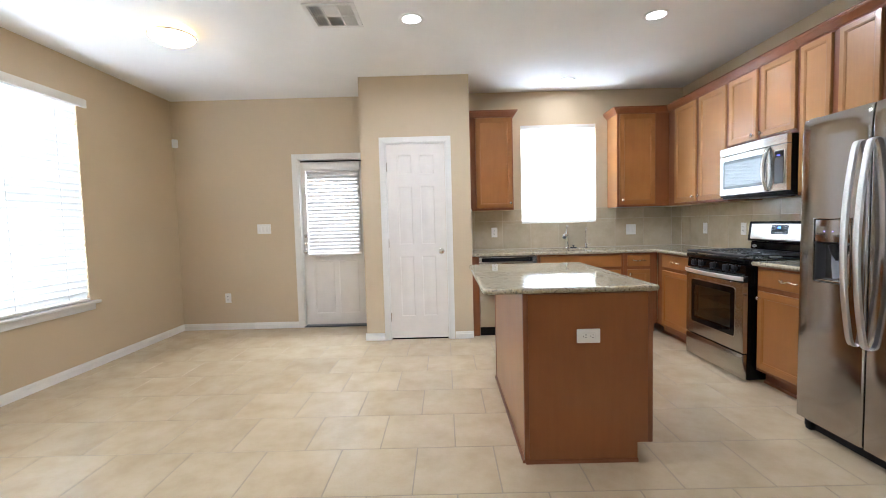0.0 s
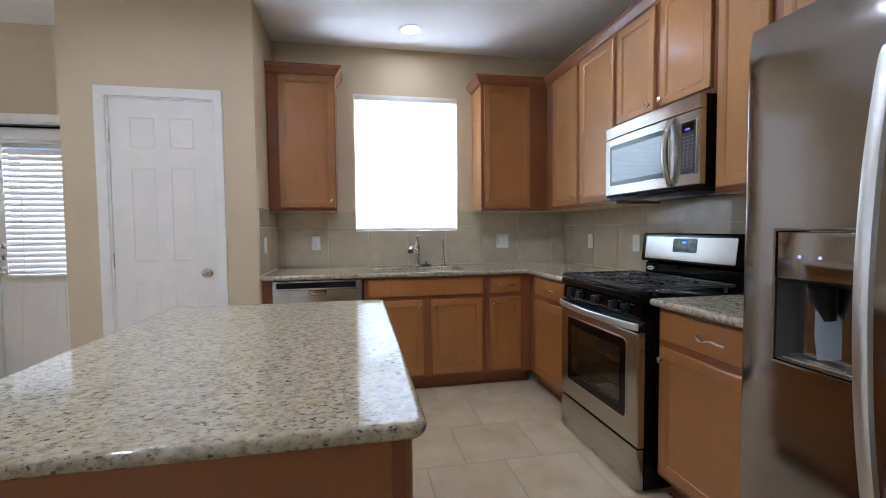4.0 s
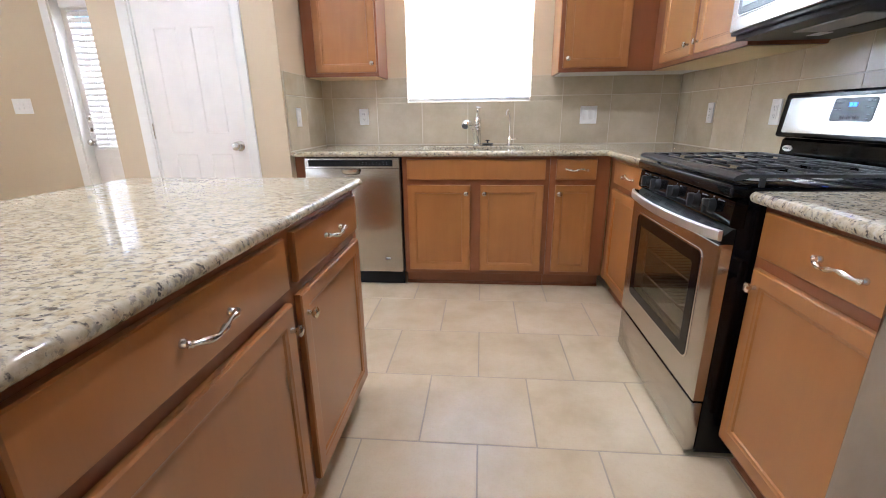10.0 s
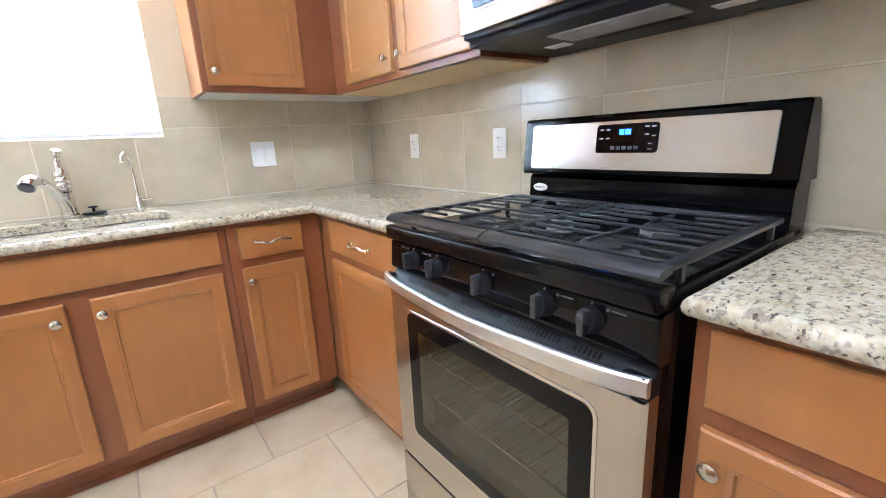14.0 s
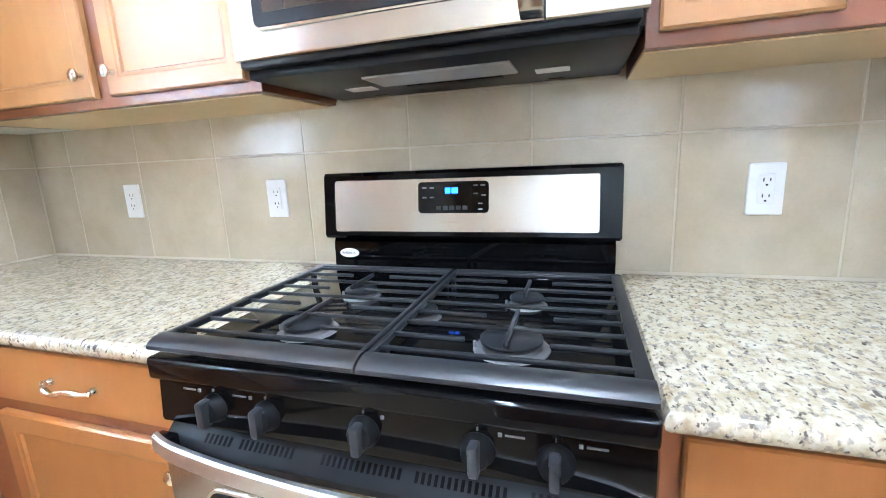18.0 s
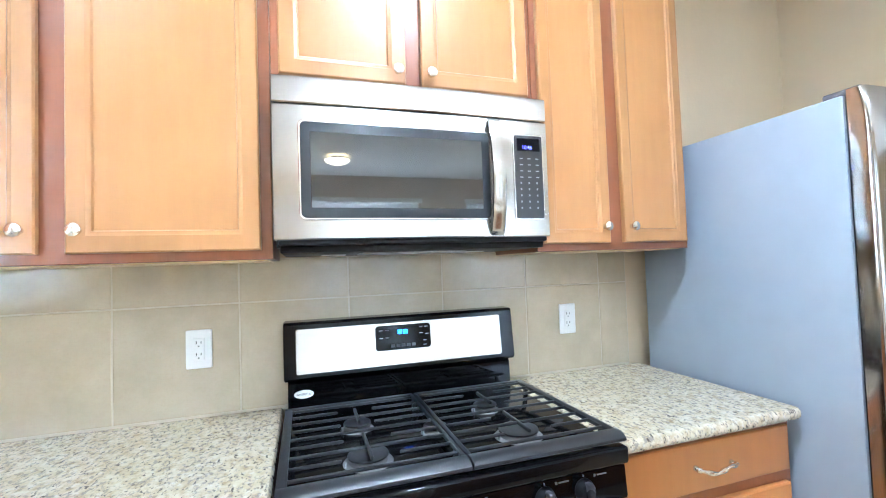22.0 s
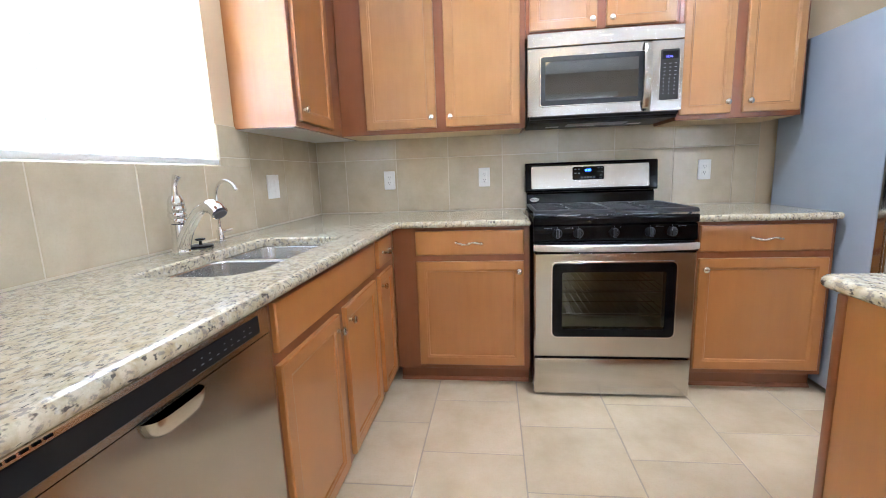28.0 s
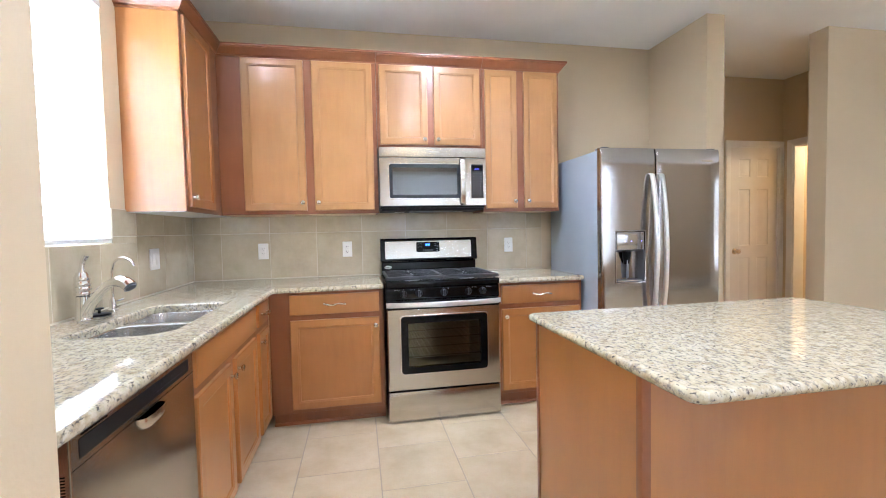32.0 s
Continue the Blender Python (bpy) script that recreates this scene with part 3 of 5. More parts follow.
def door_knob(parent, x, z, y=0.012):
    bm = lathe(bmesh.new(), (x, y, z), (0, -1, 0), [(0, 0.032), (0.004, 0.032), (0.008, 0.026), (0.010, 0.012), (0.026, 0.011), (0.032, 0.020), (0.040, 0.027), (0.050, 0.028), (0.058, 0.024), (0.062, 0.012), (0.063, 0.0)], 24)
    part("door_knob", bm, NICKEL, parent, "round satin nickel knob")


def hinge(parent, x, z, y=0.010):
    """The knuckle of a hinge, with a pin standing out at both ends."""
    bm = tube(bmesh.new(), [(x, y - 0.006, z - 0.044), (x, y - 0.006, z + 0.044)], 0.0045, 8)
    tube(bm, [(x, y - 0.006, z - 0.049), (x, y - 0.006, z + 0.049)], 0.0030, 8)
    part("hinge", bm, NICKEL, parent)


SIX = lambda w, h: [(x0, z0 * h, x1, z1 * h) for z0, z1 in ((0.115, 0.425), (0.489, 0.784), (0.848, 0.943)) for x0, x1 in ((0.115 * w / 0.61, w / 2 - 0.045), (w / 2 + 0.045, w - 0.115 * w / 0.61))]  # noqa: E731

# pantry door
pantry = thing("door_1", "white six-panel pantry door, closed, with a nickel knob", "door", stand(PD[0], BUMP_Y), kind="structure")
casing(pantry, PD[1] - PD[0], PD[2])
_w = PD[1] - PD[0] - 0.028
_leaf = part("door_leaf", leaf_with_panels(_w, PD[2] - 0.030, SIX(_w, PD[2] - 0.03)), DOOR_WHITE, pantry)
_leaf.location = (0.014, 0, 0.018)
# black strip painted in for the shade below the leaf
part("gap_shade", slab_box((0.014, 0.020, 0.0006), (_w + 0.014, 0.046, 0.016)), SLOT, pantry, "black strip for the shade under the door")
door_knob(pantry, 0.575, 0.953)
for _z in (0.25, 1.05, 1.86):
    hinge(pantry, 0.013, _z)

# back door with a glazed upper half, set deep in its frame
back = thing("door_2", "white half-glazed back door, closed, with a blind on it", "door", stand(BD[0], NORTH), kind="structure")
_w, _in = BD[1] - BD[0], 0.085
casing(back, _w, BD[2], jamb=T)
_glz = (0.062, 0.900, _w - 0.145, 1.930)
_bl = part("door_leaf", leaf_with_panels(_w - 0.028, BD[2] - 0.045, [(0.125, 0.14, 0.370, 0.80), (0.430, 0.14, 0.675, 0.80)], holes=[_glz], y=_in, thick=0.04), DOOR_WHITE, back)
_bl.location = (0.014, 0, 0.018)
_pane = part("glass_pane", slab_box((0.070, _in + 0.018, 0.905), (_w - 0.11, _in + 0.024, 1.955)), GLASS, back)
_pane.visible_shadow = False
part("glazing_bead", rect_rings(bmesh.new(), 0.056, 0.895, _w - 0.105, 1.965, [(0, _in - 0.0005), (0.004, _in - 0.012), (0.016, _in - 0.012), (0.022, _in)], cap=False), DOOR_WHITE, back)
part("weather_strip", slab_box((0.013, _in + 0.004, BD[2] - 0.027), (_w - 0.013, _in + 0.016, BD[2] - 0.0125)), BLACK_MATTE, back, "dark weather strip over the door")
part("threshold", slab_box((0.012, 0.0, 0.0), (_w - 0.012, T, 0.014), 0.004), DARK_GREY, back, "dark metal threshold")
door_knob(back, 0.046, 0.945, _in)
for _z in (1.045, 1.135):
    part("deadbolt", lathe(bmesh.new(), (0.046, _in, _z), (0, -1, 0), [(0, 0.026), (0.006, 0.026), (0.010, 0.021), (0.014, 0.019), (0.016, 0.0)], 20), NICKEL, back, "satin nickel deadbolt plate")
    part("thumb_turn", slab_box((0.040, _in - 0.032, _z - 0.017), (0.052, _in - 0.012, _z + 0.017), 0.003), NICKEL, back)

# hall door
hall = thing("door_3", "white six-panel hall door, closed, in dim light", "door", stand(HALL_E, HD[1], 0, FACE_WEST), kind="structure")
_w = HD[1] - HD[0]
casing(hall, _w, HD[2])
_hl = part("door_leaf", leaf_with_panels(_w - 0.028, HD[2] - 0.03, SIX(_w - 0.028, HD[2] - 0.03)), DOOR_WHITE, hall)
_hl.location = (0.014, 0, 0.018)
door_knob(hall, 0.075, 0.96)
side = thing("door_4", "open doorway with white trim into a lit side room", "doorway", stand(SD[1], HALL_S, 0, 180), kind="structure")
casing(side, SD[1] - SD[0], SD[2], jamb=T)


def blind(name, label, m, w, h, pitch, tilt, mat, slat=0.050, valance=0.0, cords=2, drop=1.0):
    """A horizontal blind hanging from the local origin's height h, facing -y."""
    b = thing(name, label, "window blind", m)
    head = 0.045
    part("headrail", slab_box((0.004, -0.012, h - head), (w - 0.004, 0.030, h), 0.003), TRIM, b)
    low = h - (h) * drop
    count = math.ceil((h - head - 0.03 - low) / pitch)
    pitch = (h - head - 0.03 - low) / count
    c, s = math.cos(radians(tilt)), math.sin(radians(tilt))
    bm = bmesh.new()
    half, rows = slat / 2, []
    for k in range(5):
        u = -half + slat * k / 4
        crown = 0.003 * (1 - (u / half) ** 2)
        rows.append((u * c - crown * s, u * s + crown * c))
    bridge(bm, [[(x, y, z) for y, z in rows] + [(x, y + 0.0012 * s, z - 0.0022 * c) for y, z in rows[::-1]] for x in (0.006, w - 0.006)])
    first = part("slat", bm, mat, b)
    first.location = (0, 0.012, low + 0.030 + pitch * 0.5)
    for k in range(1, count):
        o = first.copy()
        scene.collection.objects.link(o)
        o.location = (0, 0.012, low + 0.030 + pitch * (k + 0.5))
    part("bottom_rail", slab_box((0.004, -0.010, low + 0.004), (w - 0.004, 0.034, low + 0.026), 0.004), TRIM, b)
    for k in range(cords):
        x = w * (k + 0.5) / cords if cords > 2 else w * (0.2 if k == 0 else 0.8)
        cord = bmesh.new()
        for y in (-0.016, 0.040):
            box(cord, (x - 0.0015, y - 0.0008, low + 0.02), (x + 0.0015, y + 0.0008, h - head))
        part("ladder_cord", cord, TRIM, b)
    return b


def window_frame(name, label, m, w, h, mullion=True):
    o = thing(name, label, "window", m, kind="structure")
    fr = bmesh.new()
    rect_rings(fr, 0, 0, w, h, [(0, 0.115), (0, 0.070), (0.045, 0.070), (0.045, 0.115)], cap=False)
    part("window_frame", fr, TRIM, o)
    if mullion:
        part("meeting_rail", slab_box((0.045, 0.075, h / 2 - 0.02), (w - 0.045, 0.112, h / 2 + 0.02), 0.003), TRIM, o)
    p = part("glass_pane", slab_box((0.04, 0.092, 0.04), (w - 0.04, 0.097, h - 0.04)), GLASS, o)
    p.visible_shadow = False
    return o


_n = window_frame("window_1", "white framed kitchen window over the sink", stand(WIN[0], NORTH, WIN[2]), WIN[1] - WIN[0], WIN[3] - WIN[2])
blind("sink_window_blind", "white horizontal blind, closed, glowing with daylight", stand(WIN[0], NORTH + 0.004, WIN[2]), WIN[1] - WIN[0], WIN[3] - WIN[2], 0.043, -80, BLIND)
# the second window is unseen, added for its fill light
for _num, _y0, _say, _tip in (("window_2", WWIN[0], "dining nook", -73), ("added_window", LWIN[0], "unseen living area", 62)):
    _at, _wide, _tall = stand(WEST, _y0, WWIN[2], FACE_EAST), WWIN[1] - WWIN[0], WWIN[3] - WWIN[2]
    _w = window_frame(_num, f"wide white framed {_say} window with a sill", _at, _wide, _tall)
    part("window_sill", slab_box((-0.075, -0.050, -0.028), (_wide + 0.075, 0.115, 0.0), 0.006), TRIM, _w)
    part("sill_apron", slab_box((-0.045, -0.016, -0.085), (_wide + 0.045, -0.001, -0.029), 0.004), TRIM, _w)
    _wb = blind("wide_window_blind", f"white horizontal blind with tilted slats on the {_say} window", _at, _wide, _tall, 0.058, _tip, BLIND_NOOK, slat=0.0635, cords=4)
    part("valance", slab_box((-0.05, -0.062, _tall - 0.055), (_wide + 0.05, -0.046, _tall + 0.022), 0.005), TRIM, _wb, "cream painted valance board")
_at, _wide, _tall = stand(SWIN[1], SOUTH, SWIN[2], 180), SWIN[1] - SWIN[0], SWIN[3] - SWIN[2]
window_frame("window_4", "white framed unseen living area window", _at, _wide, _tall)
blind("living_window_blind", "white horizontal blind, closed, on the unseen living area window", _at, _wide, _tall, 0.058, -62, BLIND_NOOK, slat=0.0635, cords=4)
_db = blind("back_door_blind", "white horizontal blind on the back door, slats half open", stand(-1.585, NORTH + 0.046, 0.885), BD[1] + 0.10 - BD[0] - 0.26, 1.09, 0.0459, 54, BLIND_DOOR)

part("valance", slab_box((-0.015, -0.030, 1.060), (BD[1] - BD[0] - 0.145, -0.016, 1.140), 0.004), TRIM, _db, "cream valance board")

_f = bmesh.new()
for _k in range(150):
    _x = -9 + _k * 0.105
    box(_f, (_x, 8.2, -0.22), (_x + 0.098, 8.22, 2.30 + 0.02 * (_k % 3)))
for _k in range(190):
    _y = -10 + _k * 0.105
    box(_f, (-9.02, _y, -0.22), (-9.0, _y + 0.098, 1.62 + 0.02 * (_k % 3)))
tagged(part("garden_fence", _f, FENCE), "weathered brown board fence outside", "fence", kind="stuff")

# ---- cabinets ----


def knob(parent, x, z, y):
    bm = lathe(bmesh.new(), (x, y, z), (0, -1, 0), [(0, 0.008), (0.003, 0.0075), (0.012, 0.006), (0.016, 0.011), (0.020, 0.0150), (0.025, 0.0150), (0.028, 0.011), (0.0295, 0.0)], 18)
    part("knob", bm, NICKEL, parent, "round satin nickel knob")


def pull(parent, x, z, y, length=0.135):
    """A twisted bow pull on two flared feet."""
    h = length / 2
    line = curve_points([(x - h, y - 0.012, z + 0.004), (x - h * 0.8, y - 0.022, z + 0.001), (x - h * 0.35, y - 0.030, z - 0.005), (x, y - 0.031, z - 0.001), (x + h * 0.35, y - 0.030, z + 0.005), (x + h * 0.8, y - 0.022, z - 0.001), (x + h, y - 0.012, z - 0.004)], 6)
    n = len(line) - 1
    rad = [0.0042 + 0.0028 * math.cos(2 * math.pi * (k / n - 0.5) * 2) ** 2 for k in range(n + 1)]
    bm = tube(bmesh.new(), line, rad, 10)
    for s in (-1, 1):
        lathe(bm, (x + s * h * 0.93, y, z - s * 0.003), (0, -1, 0), [(0, 0.0085), (0.004, 0.008), (0.010, 0.005), (0.018, 0.0065), (0.020, 0.003)], 12)
    part("pull", bm, NICKEL, parent, "twisted satin nickel pull")


def shaker_door(parent, x0, z0, x1, z1, y=0.0, stile=0.052, knob_at=None, mat=WOOD):
    """A framed door with a beaded, sunk centre panel; its back on the plane y."""
    f = y - 0.019
    bm = rect_rings(bmesh.new(), x0, z0, x1, z1, [(0, y - 0.001), (0, f + 0.004), (0.004, f), (stile - 0.010, f), (stile - 0.006, f + 0.0025), (stile, f + 0.0035), (stile + 0.004, f + 0.009), (stile + 0.004, y - 0.001)], cap=False)
    d = part("cabinet_door", bm, mat, parent, angle=25)
    part("panel", slab_box((x0 + stile - 0.002, f + 0.0085, z0 + stile - 0.002), (x1 - stile + 0.002, y - 0.002, z1 - stile + 0.002)), mat, d)
    if knob_at:
        knob(d, knob_at[0], knob_at[1], f)
    return d


def drawer_front(parent, x0, z0, x1, z1, y=0.0, handle=True, mat=WOOD):
    f = y - 0.019
    bm = rect_rings(bmesh.new(), x0, z0, x1, z1, [(0, y - 0.001), (0, f + 0.006), (0.003, f + 0.002), (0.010, f)])
    d = part("drawer_front", bm, mat, parent, angle=25)
    if handle:
        pull(d, (x0 + x1) / 2, (z0 + z1) / 2, f)
    return d


def base_body(parent, w, depth=0.60, low=0.10, high=COUNTER_LOW - 0.001, kick=0.072):
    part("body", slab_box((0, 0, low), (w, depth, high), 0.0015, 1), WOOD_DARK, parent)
    part("toe_kick", slab_box((0, kick, 0.001), (w, kick + 0.015, low)), WOOD_DARK, parent, "dark recessed toe kick")
    sh = bmesh.new()
    bridge(sh, [[(x, kick - d, z) for d, z in ((0, 0.001), (0.016, 0.001), (0.015, 0.008), (0.008, 0.016), (0, 0.018))] for x in (0, w)])
    part("shoe_molding", sh, WOOD_DARK, parent)


DZ = (0.127, 0.699)
FZ = (0.734, 0.861)
NF = 4.709   # face of the sink run
EF = 2.414   # face of the range run

sink_cab = thing("sink_cabinet", "reddish-brown maple sink base cabinet with two doors", "cabinet", stand(1.112, NF), "base cabinets")
part("body", slab_box((0, 0.020, 0.10), (0.932, 0.60, 0.660)), WOOD_DARK, sink_cab)
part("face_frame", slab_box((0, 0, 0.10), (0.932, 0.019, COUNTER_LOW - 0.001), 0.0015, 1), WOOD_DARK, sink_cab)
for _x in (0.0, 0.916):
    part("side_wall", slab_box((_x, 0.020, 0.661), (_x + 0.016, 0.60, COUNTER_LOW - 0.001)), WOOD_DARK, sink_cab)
part("toe_kick", slab_box((0, 0.072, 0.001), (0.932, 0.087, 0.10)), WOOD_DARK, sink_cab, "dark recessed toe kick")
part("shoe_molding", molding(bmesh.new(), (0, 0.072), (0.932, 0.072), (0, -1), 0.018, 0.016), WOOD_DARK, sink_cab)
drawer_front(sink_cab, 0.033, FZ[0], 0.905, FZ[1], handle=False)
shaker_door(sink_cab, 0.033, DZ[0], 0.438, DZ[1], knob_at=(0.412, 0.648))
shaker_door(sink_cab, 0.503, DZ[0], 0.900, DZ[1], knob_at=(0.528, 0.648))

narrow = thing("narrow_cabinet", "narrow reddish-brown maple base cabinet with one drawer and door", "cabinet", stand(2.046, NF), "base cabinets")
base_body(narrow, 0.366)
drawer_front(narrow, 0.037, FZ[0], 0.280, FZ[1])
shaker_door(narrow, 0.037, DZ[0], 0.280, DZ[1], stile=0.046, knob_at=(0.060, 0.648))

end = thing("dishwasher_end_panel", "narrow reddish-brown maple panel beside the dishwasher", "cabinet panel", stand(0.404, NF))
part("panel", slab_box((0, 0.012, 0.001), (0.074, 0.60, COUNTER_LOW - 0.001), 0.002), WOOD_DARK, end)

corner = thing("corner_cabinet", "reddish-brown maple base cabinet between corner and range", "cabinet", stand(EF, NF - 0.003, 0, FACE_WEST), "base cabinets")
base_body(corner, 0.716)
drawer_front(corner, 0.126, FZ[0], 0.686, FZ[1])
shaker_door(corner, 0.126, DZ[0], 0.686, DZ[1], knob_at=(0.660, 0.648))

right_cab = thing("right_base_cabinet", "reddish-brown maple base cabinet between range and refrigerator", "cabinet", stand(EF, 3.204, 0, FACE_WEST), "base cabinets")
base_body(right_cab, 0.630)
drawer_front(right_cab, 0.026, FZ[0], 0.606, FZ[1])
shaker_door(right_cab, 0.026, DZ[0], 0.606, DZ[1], knob_at=(0.052, 0.648))

# island
island = thing("kitchen_island", "reddish-brown maple island with drawers, doors and flat side panels", "kitchen island", stand(1.158, 2.196, 0, FACE_EAST))
IL, ID = 1.258, 0.653
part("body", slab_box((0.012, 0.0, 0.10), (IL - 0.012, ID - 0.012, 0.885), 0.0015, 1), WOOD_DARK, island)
part("toe_kick", slab_box((0.012, 0.070, 0.001), (IL - 0.012, 0.085, 0.10)), WOOD_DARK, island, "dark recessed toe kick")
for _y0, _y1 in ((0.0, 0.012), (IL - 0.012, IL)):
    _bm = bmesh.new()
    _pts = [(0.0, 0.10), (0.075, 0.10), (0.075, 0.001), (ID, 0.001), (ID, COUNTER_LOW - 0.001), (0.0, COUNTER_LOW - 0.001)]
    bridge(_bm, [[(x, p, q) for p, q in _pts] for x in (_y0, _y1)])
    # south end gets the shaded copy, north end the plain wood
    part("side_panel", _bm, VENEER_SHADED if _y0 == 0.0 else WOOD, island, "flat reddish veneered side panel")
part("back_panel", slab_box((0.0, ID - 0.012, 0.001), (IL, ID, COUNTER_LOW - 0.001)), WOOD, island, "flat veneered back panel")
for _x in (-0.004, IL - 0.022):
    part("corner_strip", slab_box((_x, ID - 0.022, 0.001), (_x + 0.026, ID + 0.004, 0.884), 0.003), WOOD_DARK, island)
    part("face_strip", slab_box((_x, -0.002, 0.10), (_x + 0.026, 0.022, COUNTER_LOW - 0.002), 0.003), WOOD_DARK, island)
for _a, _b, _o in (((0.0, 0.075), (0.0, ID), (-1, 0)), ((IL, 0.075), (IL, ID), (1, 0)), ((0.0, ID), (IL, ID), (0, 1))):
    part("shoe_molding", molding(bmesh.new(), _a, _b, _o, 0.018, 0.013), WOOD_DARK, island)
drawer_front(island, 0.044, FZ[0], 0.660, FZ[1])
shaker_door(island, 0.044, DZ[0], 0.660, DZ[1], knob_at=(0.636, 0.640))
drawer_front(island, 0.710, FZ[0], 1.232, FZ[1])
shaker_door(island, 0.710, DZ[0], 1.232, DZ[1], knob_at=(0.736, 0.640))

V2 = lambda *p: [Vector(q) for q in p]  # noqa: E731
_out = round_poly(V2((0.300, 2.172), (1.197, 2.172), (1.197, 3.484), (0.300, 3.484)), [0.035] * 4)
tagged(part("island_countertop", slab(_out, 0.886, COUNTER_TOP, 0.013), GRANITE), "polished speckled beige granite island top with rounded edge", "countertop")

SINK = (1.202, 4.797, 1.896, 5.135)
_hole = round_poly(V2((SINK[0], SINK[1]), (SINK[2], SINK[1]), (SINK[2], SINK[3]), (SINK[0], SINK[3])), [0.105, 0.050, 0.055, 0.050], 8)
_out = round_poly(V2((0.404, 4.662), (2.368, 4.662), (2.368, 3.988), (3.016, 3.988), (3.016, 5.334), (0.404, 5.334)), [0, 0.012, 0, 0, 0, 0])
tagged(part("corner_countertop", slab(_out, COUNTER_LOW, COUNTER_TOP, 0.014, _hole), GRANITE), "polished speckled beige granite worktop with a sink cut-out", "countertop")
_out = round_poly(V2((2.368, 2.566), (3.016, 2.566), (3.016, 3.210), (2.368, 3.210)), [0.024, 0, 0, 0])
tagged(part("side_countertop", slab(_out, COUNTER_LOW, COUNTER_TOP, 0.014), GRANITE), "polished speckled beige granite worktop beside the range", "countertop")


# upper cabinets
UZ0, UZ1 = 1.386, 2.462
UDZ = (1.410, 2.434)
UN, UE = 5.040, 2.700


def crown(parent, points, z0=UZ1 - 0.024, height=0.074, reach=0.052):
    """Crown molding along a line of points with outward directions, mitred."""
    prof = [(0.0, 0.0), (0.006, 0.0), (0.008, 0.010), (0.016, 0.014), (0.020, 0.022), (0.034, 0.040), (0.044, 0.050), (0.046, 0.058), (reach, 0.060), (reach, height), (0.0, height)]
    bm = bmesh.new()
    bridge(bm, [[(p[0] + o[0] * d, p[1] + o[1] * d, z0 + h) for d, h in prof] for p, o in points])
    part("crown_molding", bm, WOOD_DARK, parent, angle=20)


def upper_body(parent, w, depth, z0=UZ0, z1=UZ1, under=LINER, say="pale unfinished underside"):
    part("body", slab_box((0, 0, z0), (w, depth, z1), 0.0015, 1), WOOD_DARK, parent)
    part("underside", slab_box((0.018, 0.020, z0 - 0.0035), (w - 0.018, depth - 0.004, z0 - 0.0005)), under, parent, say)


ul = thing("left_wall_cabinet", "reddish-brown maple wall cabinet with one door and crown molding", "cabinet", stand(0.406, UN), "wall cabinets")
upper_body(ul, 0.512, NORTH - UN - 0.001)
shaker_door(ul, 0.085, UDZ[0], 0.500, UDZ[1], knob_at=(0.475, 1.463))
crown(ul, [((0.0, 0.0), (0, -1)), ((0.512, 0.0), (1, -1)), ((0.512, NORTH - UN - 0.001), (1, 0))])

ur = thing("corner_wall_cabinet", "reddish-brown maple corner wall cabinet with one door", "cabinet", stand(2.112, UN), "wall cabinets")
upper_body(ur, EAST - 2.112 - 0.001, NORTH - UN - 0.001, under=PALE_GREY, say="pale grey underside")
part("side_panel", slab_box((-0.004, 0.004, UZ0), (-0.0005, NORTH - UN - 0.002, UZ1 - 0.002)), WOOD, ur, "flat veneered side panel")
shaker_door(ur, 0.024, UDZ[0], 0.428, UDZ[1], knob_at=(0.050, 1.463))
crown(ur, [((-0.004, NORTH - UN - 0.001), (-1, 0)), ((-0.004, 0.0), (-1, -1)), ((0.588 - 0.002, 0.0), (-1, -1))])

U0 = UN - 0.002


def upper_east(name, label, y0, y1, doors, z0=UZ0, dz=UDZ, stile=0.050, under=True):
    c = thing(name, label, "cabinet", stand(UE, y0, 0, FACE_WEST), "wall cabinets")
    w, d = y0 - y1, EAST - UE - 0.001
    part("body", slab_box((0, 0, z0), (w, d, UZ1), 0.0015, 1), WOOD_DARK, c)
    if under:
        part("underside", slab_box((0.002, 0.020, z0 - 0.0035), (w - 0.018, d - 0.004, z0 - 0.0005)), LINER, c, "pale unfinished underside")
    for a, b, k in doors:
        shaker_door(c, y0 - a, dz[0], y0 - b, dz[1], stile=stile, knob_at=(y0 - k, dz[0] + (0.053 if under else 0.035)), mat=WOOD_LIT)
    return c


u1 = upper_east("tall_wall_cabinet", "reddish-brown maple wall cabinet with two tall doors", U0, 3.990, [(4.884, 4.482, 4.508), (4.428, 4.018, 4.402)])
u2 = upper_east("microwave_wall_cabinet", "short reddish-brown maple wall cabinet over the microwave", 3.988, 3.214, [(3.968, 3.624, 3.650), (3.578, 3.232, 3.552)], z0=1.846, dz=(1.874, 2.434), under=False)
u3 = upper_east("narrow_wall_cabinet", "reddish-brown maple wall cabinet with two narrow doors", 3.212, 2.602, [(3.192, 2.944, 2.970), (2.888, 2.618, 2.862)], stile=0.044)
crown(u1, [((-0.0, 0.0), (1, -1)), ((U0 - 3.990, 0.0), (0, -1))])
crown(u2, [((0.0, 0.0), (0, -1)), ((0.774, 0.0), (0, -1))])
crown(u3, [((0.0, 0.0), (0, -1)), ((0.610, 0.0), (1, -1)), ((0.610, EAST - UE - 0.001), (1, 0))])


# ---- sink and taps ----
sink = thing("kitchen_sink", "double-bowl satin stainless steel undermount sink", "sink", pose(0, 0, 0))


